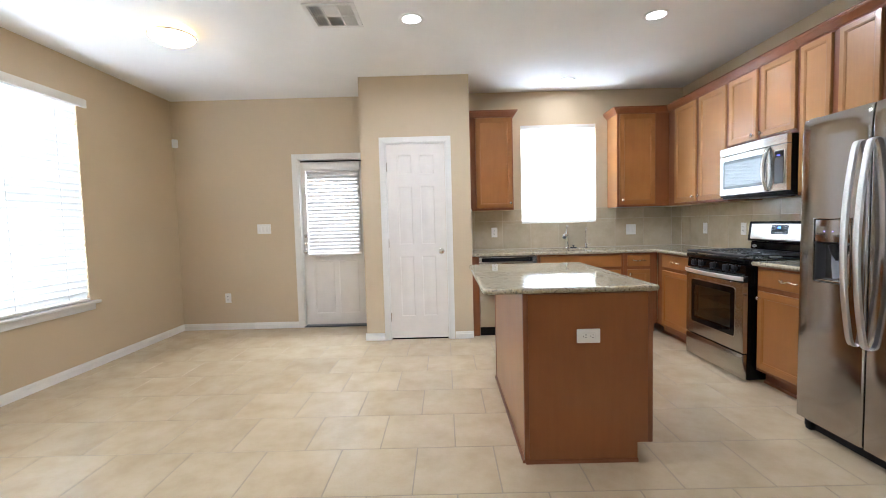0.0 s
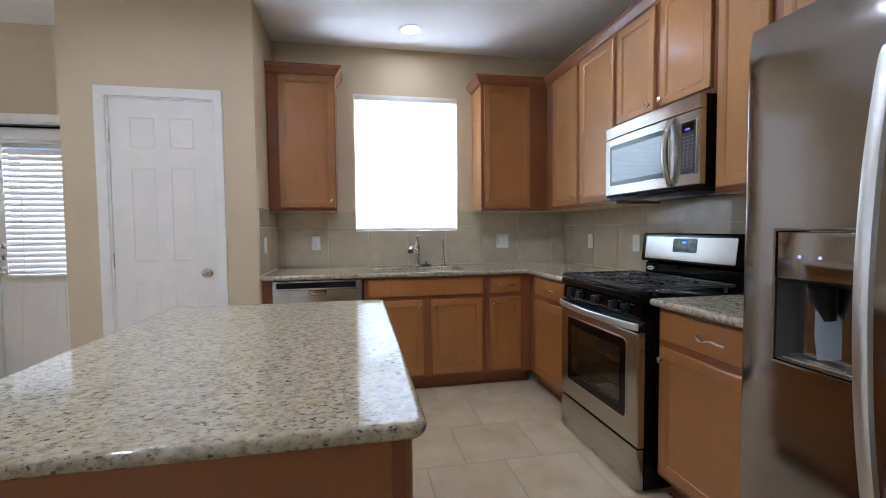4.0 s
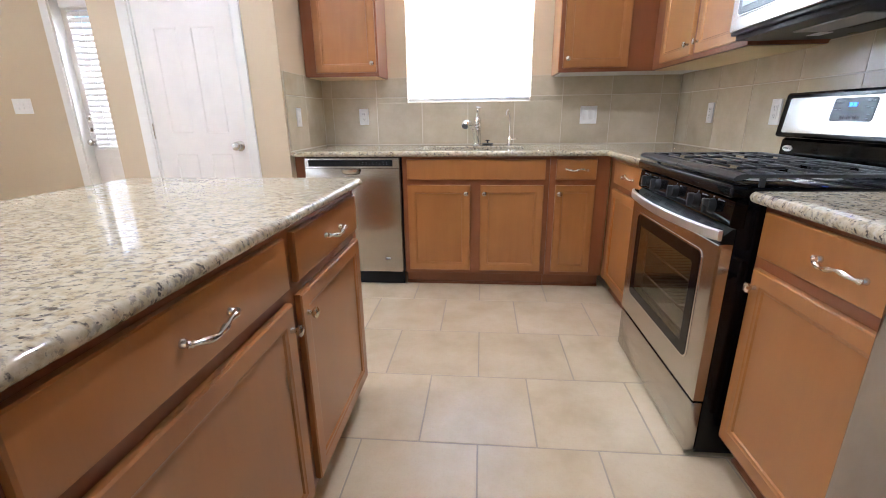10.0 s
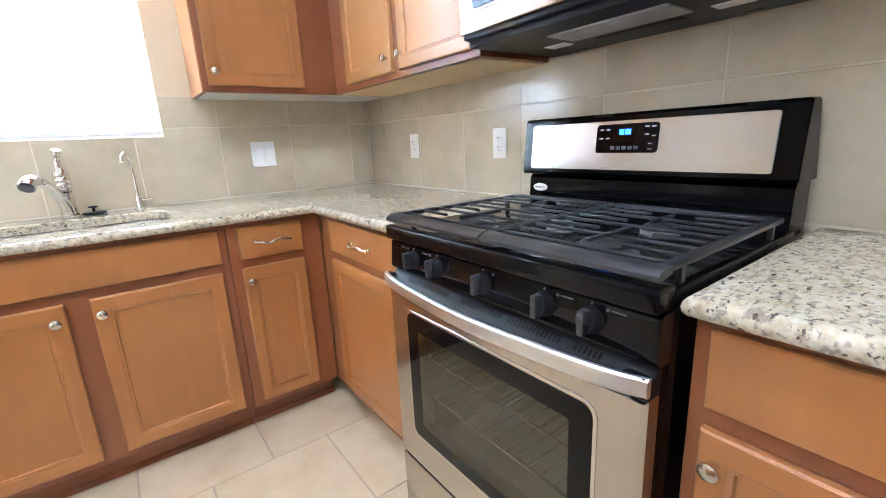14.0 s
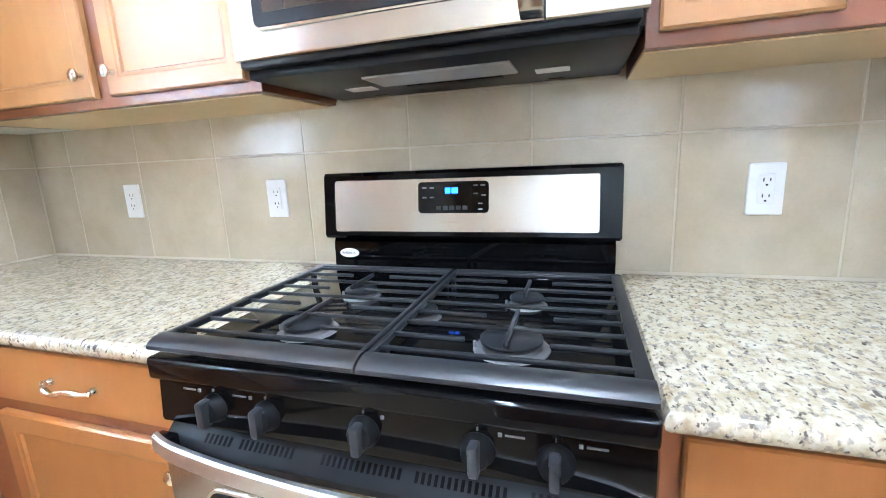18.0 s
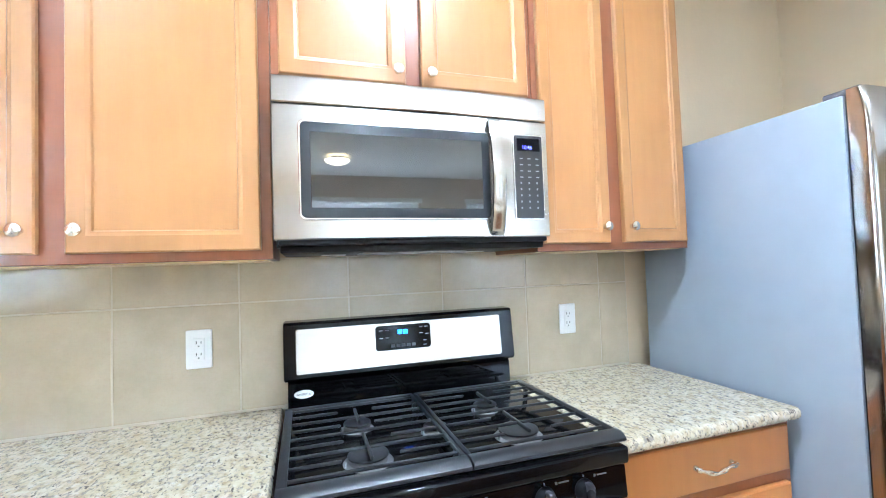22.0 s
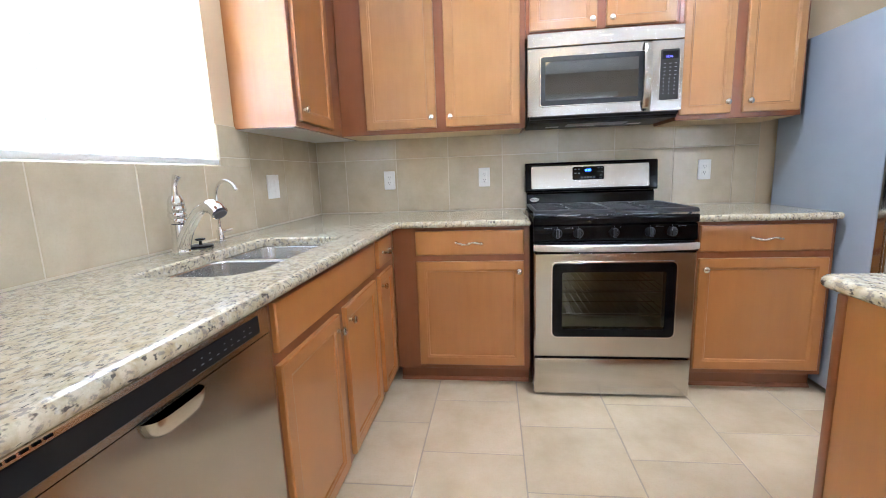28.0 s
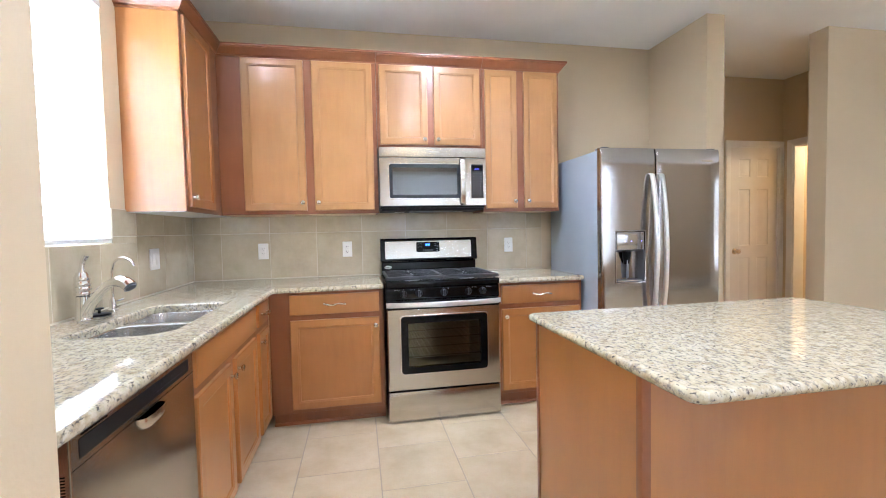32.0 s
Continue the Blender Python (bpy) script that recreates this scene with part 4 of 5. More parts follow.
def bowl(x0, y0, x1, y1, deep, r=0.060):
    bm = bmesh.new()
    rings = []
    for inset, z, rr in ((-0.020, COUNTER_LOW - 0.002, r), (0.0, COUNTER_LOW - 0.002, r), (0.003, COUNTER_LOW - 0.006, r), (0.010, COUNTER_LOW - deep + 0.04, r), (0.018, COUNTER_LOW - deep + 0.012, r), (0.040, COUNTER_LOW - deep, r - 0.01), (0.12, COUNTER_LOW - deep - 0.003, 0.03)):
        rings.append([(p.x, p.y, z) for p in rounded_rect(x0 + inset, y0 + inset, x1 - inset, y1 - inset, max(rr, 0.01), 6)])
    bridge(bm, rings, caps=(False, True))
    return bm


for _x0, _x1, _d in ((1.196, 1.590, 0.205), (1.626, 1.900, 0.165)):
    part("bowl", bowl(_x0, 4.793, _x1, 5.139, _d), SINK_STEEL, sink)
    part("drain", lathe(bmesh.new(), ((_x0 + _x1) / 2, 4.97, COUNTER_LOW - _d - 0.003), (0, 0, 1), [(0, 0.042), (0.003, 0.042), (0.004, 0.034), (0.001, 0.030), (0.0012, 0.0)], 24), CHROME, sink)
part("divider", slab_box((1.587, 4.800, COUNTER_LOW - 0.012), (1.629, 5.135, COUNTER_LOW - 0.0015), 0.006, 3), SINK_STEEL, sink)

tap = thing("kitchen_faucet", "polished chrome pull-out kitchen faucet with an upright lever on top", "faucet", pose(1.585, 5.262, COUNTER_TOP))
part("base", lathe(bmesh.new(), (0, 0, 0), (0, 0, 1), [(0, 0.033), (0.003, 0.0335), (0.006, 0.031), (0.030, 0.0285), (0.062, 0.0265), (0.098, 0.0258), (0.100, 0.022)], 28), CHROME, tap)
part("collar", lathe(bmesh.new(), (0, 0, 0.0995), (0, 0, 1), [(0, 0.021), (0.003, 0.0285), (0.009, 0.0305), (0.016, 0.0290), (0.019, 0.0262), (0.022, 0.0288), (0.030, 0.0312), (0.037, 0.0295), (0.040, 0.0265), (0.043, 0.0290), (0.050, 0.0305), (0.058, 0.0280), (0.062, 0.0262), (0.067, 0.0278), (0.078, 0.0265), (0.088, 0.0225), (0.098, 0.0175), (0.100, 0.0)], 28), CHROME, tap, "ringed chrome valve cap")
_lv = curve_points([(0, 0, 0.196), (0.000, -0.001, 0.214), (0.001, -0.003, 0.232), (0.003, -0.007, 0.250), (0.007, -0.013, 0.266)], 6)
part("lever", tube(bmesh.new(), _lv, eased(len(_lv), (0.0155, 0.0120, 0.0112, 0.0135, 0.0185)), 20, 0.80), CHROME, tap, "flared chrome lever")
_sp = curve_points([(-0.004, -0.008, 0.020), (-0.012, -0.034, 0.066), (-0.028, -0.078, 0.114), (-0.046, -0.118, 0.146), (-0.060, -0.150, 0.158)], 9)
part("spout", tube(bmesh.new(), _sp, eased(len(_sp), (0.0245, 0.0215, 0.0190, 0.0178, 0.0172)), 24), CHROME, tap)
_sh = curve_points([(-0.058, -0.146, 0.158), (-0.067, -0.172, 0.160), (-0.077, -0.198, 0.154), (-0.084, -0.216, 0.138)], 9)
_hd = part("spray_head", tube(bmesh.new(), _sh, eased(len(_sh), (0.0182, 0.0235, 0.0260, 0.0262)), 24), CHROME, tap)
part("spray_ring", tube(bmesh.new(), [(-0.0842, -0.2164, 0.1377), (-0.0855, -0.2194, 0.1337)], 0.0205, 24), DARK_GREY, _hd, "dark nozzle ring")

drink = thing("filtered_water_tap", "slim polished chrome gooseneck drinking-water tap", "faucet", pose(1.822, 5.272, COUNTER_TOP))
part("base", lathe(bmesh.new(), (0, 0, 0), (0, 0, 1), [(0, 0.022), (0.004, 0.022), (0.008, 0.015), (0.046, 0.014), (0.052, 0.010), (0.060, 0.007)], 18), CHROME, drink)
part("gooseneck", tube(bmesh.new(), curve_points([(0, 0, 0.055), (0, -0.001, 0.150), (-0.003, -0.008, 0.205), (-0.010, -0.030, 0.234), (-0.018, -0.062, 0.243), (-0.028, -0.094, 0.230), (-0.034, -0.112, 0.206)], 7), 0.0062, 12), CHROME, drink)
part("lever", tube(bmesh.new(), [(0.010, -0.002, 0.038), (0.028, -0.010, 0.040), (0.050, -0.020, 0.043)], [0.006, 0.005, 0.0065], 10), CHROME, drink)

plug = thing("sink_stopper", "black rubber sink stopper resting on the granite", "sink stopper", pose(1.662, 5.246, COUNTER_TOP))
part("disc", lathe(bmesh.new(), (0, 0, 0.0005), (0, 0, 1), [(0, 0.030), (0.004, 0.043), (0.010, 0.043), (0.012, 0.036), (0.012, 0.0)], 24), BLACK_MATTE, plug)
part("grip", lathe(bmesh.new(), (0, 0, 0.0125), (0, 0, 1), [(0, 0.006), (0.014, 0.005), (0.018, 0.017), (0.023, 0.018), (0.025, 0.0)], 18), BLACK_MATTE, plug)

# ---- dishwasher ----
dw = thing("dishwasher", "stainless steel dishwasher with a black control strip", "dishwasher", stand(0.479, NF - 0.024))
part("tub", slab_box((0.002, 0.040, 0.100), (0.620, 0.60, COUNTER_LOW - 0.004)), BLACK_MATTE, dw)
_dd = part("door", slab_box((0.002, 0.0, 0.108), (0.620, 0.038, 0.872), 0.004), STEEL_DARK, dw, "brushed steel door")
part("side_edge", slab_box((0.0006, 0.003, 0.112), (0.0018, 0.037, 0.868)), NICKEL, _dd, "smooth steel door edge")
for _k in range(8):
    part("side_slot", slab_box((0.0002, 0.010, 0.757 + _k * 0.006), (0.0012, 0.026, 0.760 + _k * 0.006)), SLOT, _dd)
part("kick_plate", slab_box((0.004, 0.060, 0.002), (0.618, 0.075, 0.106)), BLACK_MATTE, dw, "black kick plate")
part("trim_seam", slab_box((0.004, -0.0006, 0.8065), (0.618, 0.0010, 0.8080)), SLOT, _dd)
_strip = part("control_strip", plate(0.027, 0.820, 0.577, 0.861, -0.0015, 0.002, 0.004), BLACK_MATTE, dw, "black control strip")
for _k in range(9):
    part("button_mark", slab_box((0.360 + _k * 0.022, -0.0020, 0.833), (0.368 + _k * 0.022, -0.0012, 0.8345)), INK, _strip)
    if _k % 3:
        part("indicator", slab_box((0.362 + _k * 0.022, -0.0020, 0.845), (0.366 + _k * 0.022, -0.0012, 0.8465)), INK, _strip)
for _k in range(7):
    part("vent_slot", slab_box((0.036 + _k * 0.0135, -0.0022, 0.8655), (0.045 + _k * 0.0135, 0.0010, 0.8690)), SLOT, _dd)
_hp = bmesh.new()
_arc = [(0.064 * math.copysign(abs(math.cos(math.pi * k / 16)) ** 0.55, 8 - k), -0.037 * math.sin(math.pi * k / 16) ** 0.75) for k in range(17)]
bridge(_hp, [[(0.307 + x * f, y, 0.804 + z * f) for x, z in _arc] for f, y in ((1.0, -0.0006), (0.985, -0.007), (0.93, -0.0145), (0.82, -0.0200), (0.55, -0.0240), (0.2, -0.0245))])
part("pocket_handle", _hp, STEEL_DARK, _dd, "bulging steel pocket handle")
_bd = bmesh.new()
bridge(_bd, [[(0.520 + r * 0.017 * math.cos(k * math.pi / 12), y, 0.205 + r * 0.0065 * math.sin(k * math.pi / 12)) for k in range(24)] for r, y in ((1.0, 0.001), (1.0, -0.0012), (0.9, -0.0020))])
part("badge", _bd, PLATE, dw, "small oval maker's badge")

# ---- gas range ----
rg = thing("gas_range", "stainless steel and black freestanding gas range with five burners", "stove", stand(2.345, 3.979, 0, FACE_WEST))
RW = 0.760
for _n, _a, _b in (("side_panel", (0.003, 0.012, 0.014), (0.075, 0.640, 0.905)), ("side_panel", (RW - 0.075, 0.012, 0.014), (RW - 0.003, 0.640, 0.905)), ("lower_body", (0.0755, 0.012, 0.014), (RW - 0.0755, 0.640, 0.262)), ("upper_body", (0.0755, 0.012, 0.718), (RW - 0.0755, 0.640, 0.905)), ("back_body", (0.0755, 0.520, 0.2625), (RW - 0.0755, 0.640, 0.7175))):
    part(_n, slab_box(_a, _b, 0.002), BLACK, rg)
_cv = bmesh.new()
for _a, _b in (((0.078, 0.014, 0.264), (0.082, 0.516, 0.716)), ((RW - 0.082, 0.014, 0.264), (RW - 0.078, 0.516, 0.716)), ((0.0825, 0.014, 0.264), (RW - 0.0825, 0.516, 0.268)), ((0.0825, 0.014, 0.712), (RW - 0.0825, 0.516, 0.716)), ((0.0825, 0.512, 0.2685), (RW - 0.0825, 0.516, 0.7115))):
    box(_cv, _a, _b)
part("oven_cavity", _cv, OVEN_ENAMEL, rg, "grey speckled enamel oven cavity")
for _z in (0.425, 0.545):
    _wr = bmesh.new()
    for _k in range(16):
        _x = 0.100 + _k * (RW - 0.200) / 15
        tube(_wr, [(_x, 0.030, _z), (_x, 0.495, _z)], 0.0024, 6)
    for _y in (0.030, 0.260, 0.495):
        tube(_wr, [(0.084, _y, _z - 0.004), (RW - 0.084, _y, _z - 0.004)], 0.0036, 6)
    part("oven_rack", _wr, RACK, rg, "wire oven rack")
for _x in (0.05, RW - 0.05):
    for _y in (0.06, 0.58):
        part("foot", lathe(bmesh.new(), (_x, _y, 0.0), (0, 0, 1), [(0, 0.018), (0.006, 0.018), (0.008, 0.010), (0.016, 0.010)], 12), BLACK_MATTE, rg)
part("storage_drawer", slab_box((0.004, -0.024, 0.016), (RW - 0.004, 0.012, 0.208), 0.005), STEEL, rg, "brushed steel storage drawer")
WIN_O = (0.138, 0.366, RW - 0.138, 0.656)


def holed(x0, z0, x1, z1, y0, y1, hole, edge):
    """A slab with eased edges, facing -y, with an opening through it."""
    bm = bmesh.new()
    out = [(x0, z0), (x1, z0), (x1, z1), (x0, z1)]
    inn = [(x0 + edge, z0 + edge), (x1 - edge, z0 + edge), (x1 - edge, z1 - edge), (x0 + edge, z1 - edge)]
    gap = [(hole[0], hole[1]), (hole[2], hole[1]), (hole[2], hole[3]), (hole[0], hole[3])]
    rows = [(gap, y1), (out, y1), (out, y0 + edge), (inn, y0), (gap, y0), (gap, y1)]
    bridge(bm, [[(x, y, z) for x, z in ring] for ring, y in rows], caps=(False, False))
    bmesh.ops.remove_doubles(bm, verts=bm.verts, dist=0.0002)
    return bm


def holed_plate(x0, z0, x1, z1, y0, y1, r, hole, hr):
    """A round-cornered plate, facing -y, with a round-cornered opening."""
    bm = bmesh.new()
    out, gap = rounded_rect(x0, z0, x1, z1, r), rounded_rect(*hole, hr)
    rows = [(gap, y1), (out, y1), (out, y0 + 0.0012), (offset_poly(out, 0.0012), y0), (gap, y0), (gap, y1)]
    bridge(bm, [[(p.x, y, p.y) for p in ring] for ring, y in rows], caps=(False, False))
    bmesh.ops.remove_doubles(bm, verts=bm.verts, dist=0.0002)
    return bm


_door = part("oven_door", holed(0.004, 0.216, RW - 0.004, 0.752, -0.026, 0.011, WIN_O, 0.006), STEEL, rg, "brushed steel oven door")
part("window_surround", holed_plate(0.084, 0.318, RW - 0.084, 0.709, -0.0285, -0.0262, 0.030, WIN_O, 0.010), NICKEL, _door)
part("window_glass", holed_plate(0.091, 0.325, RW - 0.091, 0.702, -0.0300, -0.0287, 0.024, WIN_O, 0.010), BLACK, _door, "black glass border")
_ow = part("oven_window", slab_box((WIN_O[0] + 0.0005, -0.0296, WIN_O[1] + 0.0005), (WIN_O[2] - 0.0005, -0.0266, WIN_O[3] - 0.0005)), OVEN_GLASS, _door, "tinted oven window with racks behind it")
_ow.visible_shadow = False
_cap = bmesh.new()
bridge(_cap, [[(x, y, z) for y, z in ((0.012, 0.753), (-0.024, 0.753), (-0.028, 0.757), (-0.028, 0.768), (-0.024, 0.774), (0.004, 0.799), (0.012, 0.799))] for x in (0.004, RW - 0.004)])
_vent = part("door_cap", _cap, BLACK_MATTE, _door, "black plastic door cap with vent slots")
_slope = Matrix.Translation((0, -0.010, 0.7865)) @ Matrix.Rotation(math.atan2(0.025, 0.028), 4, "X")
for _g0, _n in ((0.085, 6), (0.155, 11), (0.305, 14), (0.455, 14), (0.615, 6)):
    for _k in range(_n):
        _sl = part("vent_slot", slab_box((_g0 + _k * 0.0095, -0.007, -0.0012), (_g0 + 0.0050 + _k * 0.0095, 0.008, 0.0003)), SLOT, _vent)
        _sl.matrix_basis = _slope
_hl = curve_points([(0.000, -0.034, 0.780), (0.060, -0.052, 0.780), (0.200, -0.070, 0.780), (RW / 2, -0.080, 0.780), (RW - 0.200, -0.070, 0.780), (RW - 0.060, -0.052, 0.780), (RW, -0.034, 0.780)], 6)
_hb = bmesh.new()
bridge(_hb, [[(p.x, p.y + d, p.z + h) for d, h in ((0.008, -0.016), (0.001, -0.0165), (-0.003, -0.013), (-0.0045, 0.0), (-0.003, 0.013), (0.001, 0.0165), (0.008, 0.016))] for p in _hl])
part("door_handle", _hb, STEEL_SOFT, _door, "wide bowed brushed steel handle")
for _x in (0.022, RW - 0.022):
    part("handle_mount", slab_box((_x - 0.018, -0.038, 0.763), (_x + 0.018, -0.020, 0.796), 0.002), BLACK, _door)
# control panel under a rounded lip
_c = bmesh.new()
bridge(_c, [[(x, y, z) for y, z in ((0.03, 0.801), (0.006, 0.801), (-0.004, 0.803), (-0.010, 0.808), (-0.012, 0.815), (-0.006, 0.880), (0.000, 0.885), (0.03, 0.886))] for x in (0.001, RW - 0.001)])
panel = part("control_panel", _c, BLACK, rg, "glossy black control panel")
part("front_lip", slab_box((0.0, -0.024, 0.889), (RW, 0.030, 0.928), 0.007, 3), BLACK, rg, "glossy black rounded lip")
for _x, _word in ((0.115, -1), (0.215, -1), (0.381, 0), (0.546, 1), (0.645, 1)):
    n = Vector((0, -0.995, 0.092)).normalized()
    _k = bmesh.new()
    lathe(_k, (_x, -0.008, 0.846), n, [(0, 0.0245), (0.003, 0.0245), (0.005, 0.0225), (0.017, 0.0195), (0.020, 0.0175), (0.021, 0.0)], 24)
    kn = part("control_knob", _k, BLACK_MATTE, panel, "black plastic burner knob")
    _g = bmesh.new()
    box(_g, (_x - 0.0070, -0.012, -0.0225), (_x + 0.0070, 0.010, 0.0215), 0.004)
    bmesh.ops.transform(_g, matrix=Matrix.Translation(Vector((0, -0.008, 0.846)) + n * 0.022), verts=_g.verts)
    part("grip_bar", _g, KNOB_GREY, kn, "dark grey grip bar")
    part("pointer", slab_box((_x - 0.001, -0.0095, 0.8735), (_x + 0.001, -0.0055, 0.8775)), INK, panel)
    part("burner_mark", slab_box((_x + 0.027 - 0.058 * (_word < 0), -0.0090, 0.8690), (_x + 0.032 - 0.058 * (_word < 0), -0.0060, 0.8740)), INK, panel)
    if _word:
        _a = _x + (0.036 if _word > 0 else -0.062)
        part("burner_word", slab_box((_a, -0.0088, 0.8705), (_a + 0.025, -0.0062, 0.8725)), INK, panel)
# cooktop
_t = bmesh.new()
box(_t, (0.0, 0.024, 0.904), (RW, 0.560, 0.920), 0.004)
part("cooktop", _t, BLACK, rg, "glossy black enamel cooktop")
BURN = [(0.192, 0.147, 0.046), (0.192, 0.357, 0.036), (0.380, 0.252, 0.030), (0.568, 0.147, 0.050), (0.568, 0.357, 0.034)]
for _x, _y, _r in BURN:
    bz = part("burner", lathe(bmesh.new(), (_x, _y, 0.9195), (0, 0, 1), [(0, _r * 1.24), (0.002, _r * 1.20), (0.003, _r * 0.95), (0.010, _r * 0.92), (0.012, _r * 0.80), (0.013, 0.0)], 28), BURNER, rg, "dull aluminium burner ring")
    part("burner_cap", lathe(bmesh.new(), (_x, _y, 0.9325), (0, 0, 1), [(0, _r * 0.86), (0.002, _r), (0.006, _r), (0.009, _r * 0.86), (0.0095, 0.0)], 28), IRON, bz, "round cast iron cap")
    part("igniter", lathe(bmesh.new(), (_x - _r * 1.15, _y - 0.01, 0.9215), (0, 0, 1), [(0, 0.003), (0.010, 0.003), (0.011, 0.0015)], 8), INK, bz)


def rounded_bar(a, b):
    """A cast bar with well rounded edges."""
    return slab_box(a, b, 0.0030, 2)


def grate(parent, x0, x1):
    """Half of the cooktop's cast iron grate."""
    z0, z1 = 0.946, 0.957
    outer = x0 if x0 < 0.1 else x1
    g = part("grate", rounded_bar((x0, 0.474, z0), (x1, 0.491, z1)), IRON, parent, "cast iron grate")
    _b = bmesh.new()
    prof = [(0.018, z0 - 0.002), (0.020, z1 - 0.002), (0.012, z1 + 0.001), (-0.004, z1 - 0.0005), (-0.014, z1 - 0.005), (-0.020, z0 + 0.001), (-0.0205, z0 - 0.005), (-0.015, z0 - 0.009), (-0.002, z0 - 0.006)]
    bridge(_b, [[(x, y, z) for y, z in prof] for x in (x0, x1)])
    part("front_bar", _b, IRON, g, "broad rounded front bar")
    for x, w in ((x0, 0.020 if x0 == outer else 0.0095), (x1, -0.020 if x1 == outer else -0.0095)):
        part("side_bar", rounded_bar((x, 0.006, z0), (x + w, 0.480, z1)), IRON, g)
    mid = 0.192 if outer == x0 else 0.568

    def bar(a, b, y):
        part("cross_bar", rounded_bar((a, y - 0.0034, z0 + 0.0025), (b, y + 0.0034, z1 - 0.0005)), IRON, g)

    for k in range(9):
        y = 0.042 + k * 0.0525
        if k % 2:
            reach = 0.062 if k in (1, 3) else 0.048
            bar(x0 + 0.008, mid - reach + 0.012 * (k == 3), y)
            bar(mid + reach - 0.010 * (k == 5), x1 - 0.008, y)
        else:
            bar(x0 + 0.008, x1 - 0.008, y)
    for a, b in ((0.085, 0.232), (0.312, 0.420)):
        part("finger", rounded_bar((mid - 0.0038, a, z0 + 0.002), (mid + 0.0038, b, z1 + 0.0005)), IRON, g)
    for x in (x0 + 0.007, x1 - 0.007):
        for y in (0.06, 0.44):
            part("leg", slab_box((x - 0.005, y - 0.006, 0.9185), (x + 0.005, y + 0.006, z0 + 0.002)), IRON, g)


grate(rg, 0.004, 0.378)
grate(rg, 0.382, RW - 0.004)
# backguard
_r = bmesh.new()
bridge(_r, [[(x, y, z) for y, z in ((0.660, 0.905), (0.560, 0.905), (0.552, 0.918), (0.556, 1.008), (0.566, 1.018), (0.660, 1.018))] for x in (0.010, RW - 0.010)])
part("riser", _r, BLACK, rg, "glossy black riser")
_bd = bmesh.new()
bridge(_bd, [[(0.056 + r * 0.029 * math.cos(k * math.pi / 14), y, 0.976 + r * 0.0125 * math.sin(k * math.pi / 14)) for k in range(28)] for r, y in ((1.0, 0.556), (1.0, 0.5525), (0.95, 0.5512))])
part("badge", _bd, PLATE, rg, "white oval badge")
_g = bmesh.new()
bridge(_g, [[(x, y, z) for y, z in ((0.660, 1.022), (0.534, 1.022), (0.528, 1.030), (0.546, 1.187), (0.553, 1.195), (0.604, 1.196), (0.612, 1.180), (0.640, 1.060))] for x in (0.0, RW)])
bmesh.ops.bevel(_g, geom=[e for e in _g.edges if e.calc_length() < 0.2], offset=0.003, segments=2, affect="EDGES")
guard = part("backguard", _g, BLACK, rg, "black backguard")
_tilt = Matrix.Translation((0, 0.528, 1.030)) @ Matrix.Rotation(-math.atan2(0.018, 0.156), 4, "X")


def on_guard(name, bm, mat, label=""):
    o = part(name, bm, mat, guard, label)
    o.matrix_basis = _tilt
    return o


on_guard("steel_panel", plate(0.035, 0.010, RW - 0.048, 0.146, -0.0025, 0.004, 0.008), STEEL, "brushed steel panel")
on_guard("display", plate(0.276, 0.058, 0.458, 0.136, -0.0045, 0.0, 0.010), BLACK, "black clock display")
on_guard("clock_digits", slab_box((0.348, -0.0052, 0.107), (0.362, -0.0040, 0.121)), BLUE_LED, "glowing blue clock")
on_guard("clock_digits", slab_box((0.365, -0.0052, 0.107), (0.381, -0.0040, 0.121)), BLUE_LED)
for _k in range(5):
    on_guard("key", plate(0.324 + _k * 0.017, 0.066, 0.338 + _k * 0.017, 0.077, -0.0052, -0.003, 0.002), DARK_GREY)
for _x, _z in ((0.276, 0.120), (0.296, 0.120), (0.276, 0.096), (0.296, 0.096), (0.408, 0.124), (0.426, 0.124), (0.408, 0.104), (0.428, 0.100), (0.420, 0.080), (0.420, 0.066)):
    on_guard("key_mark", slab_box((_x + 0.012, -0.0050, _z), (_x + 0.023, -0.0043, _z + 0.003)), INK)
on_guard("maker_mark", slab_box((0.334, -0.0030, 0.034), (0.380, -0.0022, 0.0385)), STEEL_DARK)
lettering("badge_word", "AMERICA", 0.0098, Matrix.Translation((0.055, 0.5505, 0.976)) @ Matrix.Rotation(radians(90), 4, "X"), DARK_GREY, rg)

# ---- over-the-range microwave ----
mw = thing("microwave", "stainless steel over-the-range microwave with a dark window", "microwave", stand(2.640, 3.983, 0, FACE_WEST))
MW, M0, M1 = 0.768, 1.430, 1.842
part("case", slab_box((0.004, 0.012, 1.412), (MW - 0.004, EAST - 2.642, M1 - 0.002)), BLACK_MATTE, mw, "black case")


def bowed(x0, x1, z0, z1, thick=0.03, bow=0.010):
    """A front that swells a little in the middle of the whole width."""
    bm = bmesh.new()
    rows = []
    for k in range(13):
        x = x0 + (x1 - x0) * k / 12
        y = -0.020 - bow * (1 - ((x - MW / 2) / (MW / 2)) ** 2)
        rows.append([(x, y + thick, z0), (x, y + 0.002, z0), (x, y, z0 + 0.003), (x, y, z1 - 0.003), (x, y + 0.002, z1), (x, y + thick, z1)])
    bridge(bm, rows)
    return bm


def mw_y(x):
    return -0.020 - 0.010 * (1 - ((x - MW / 2) / (MW / 2)) ** 2)


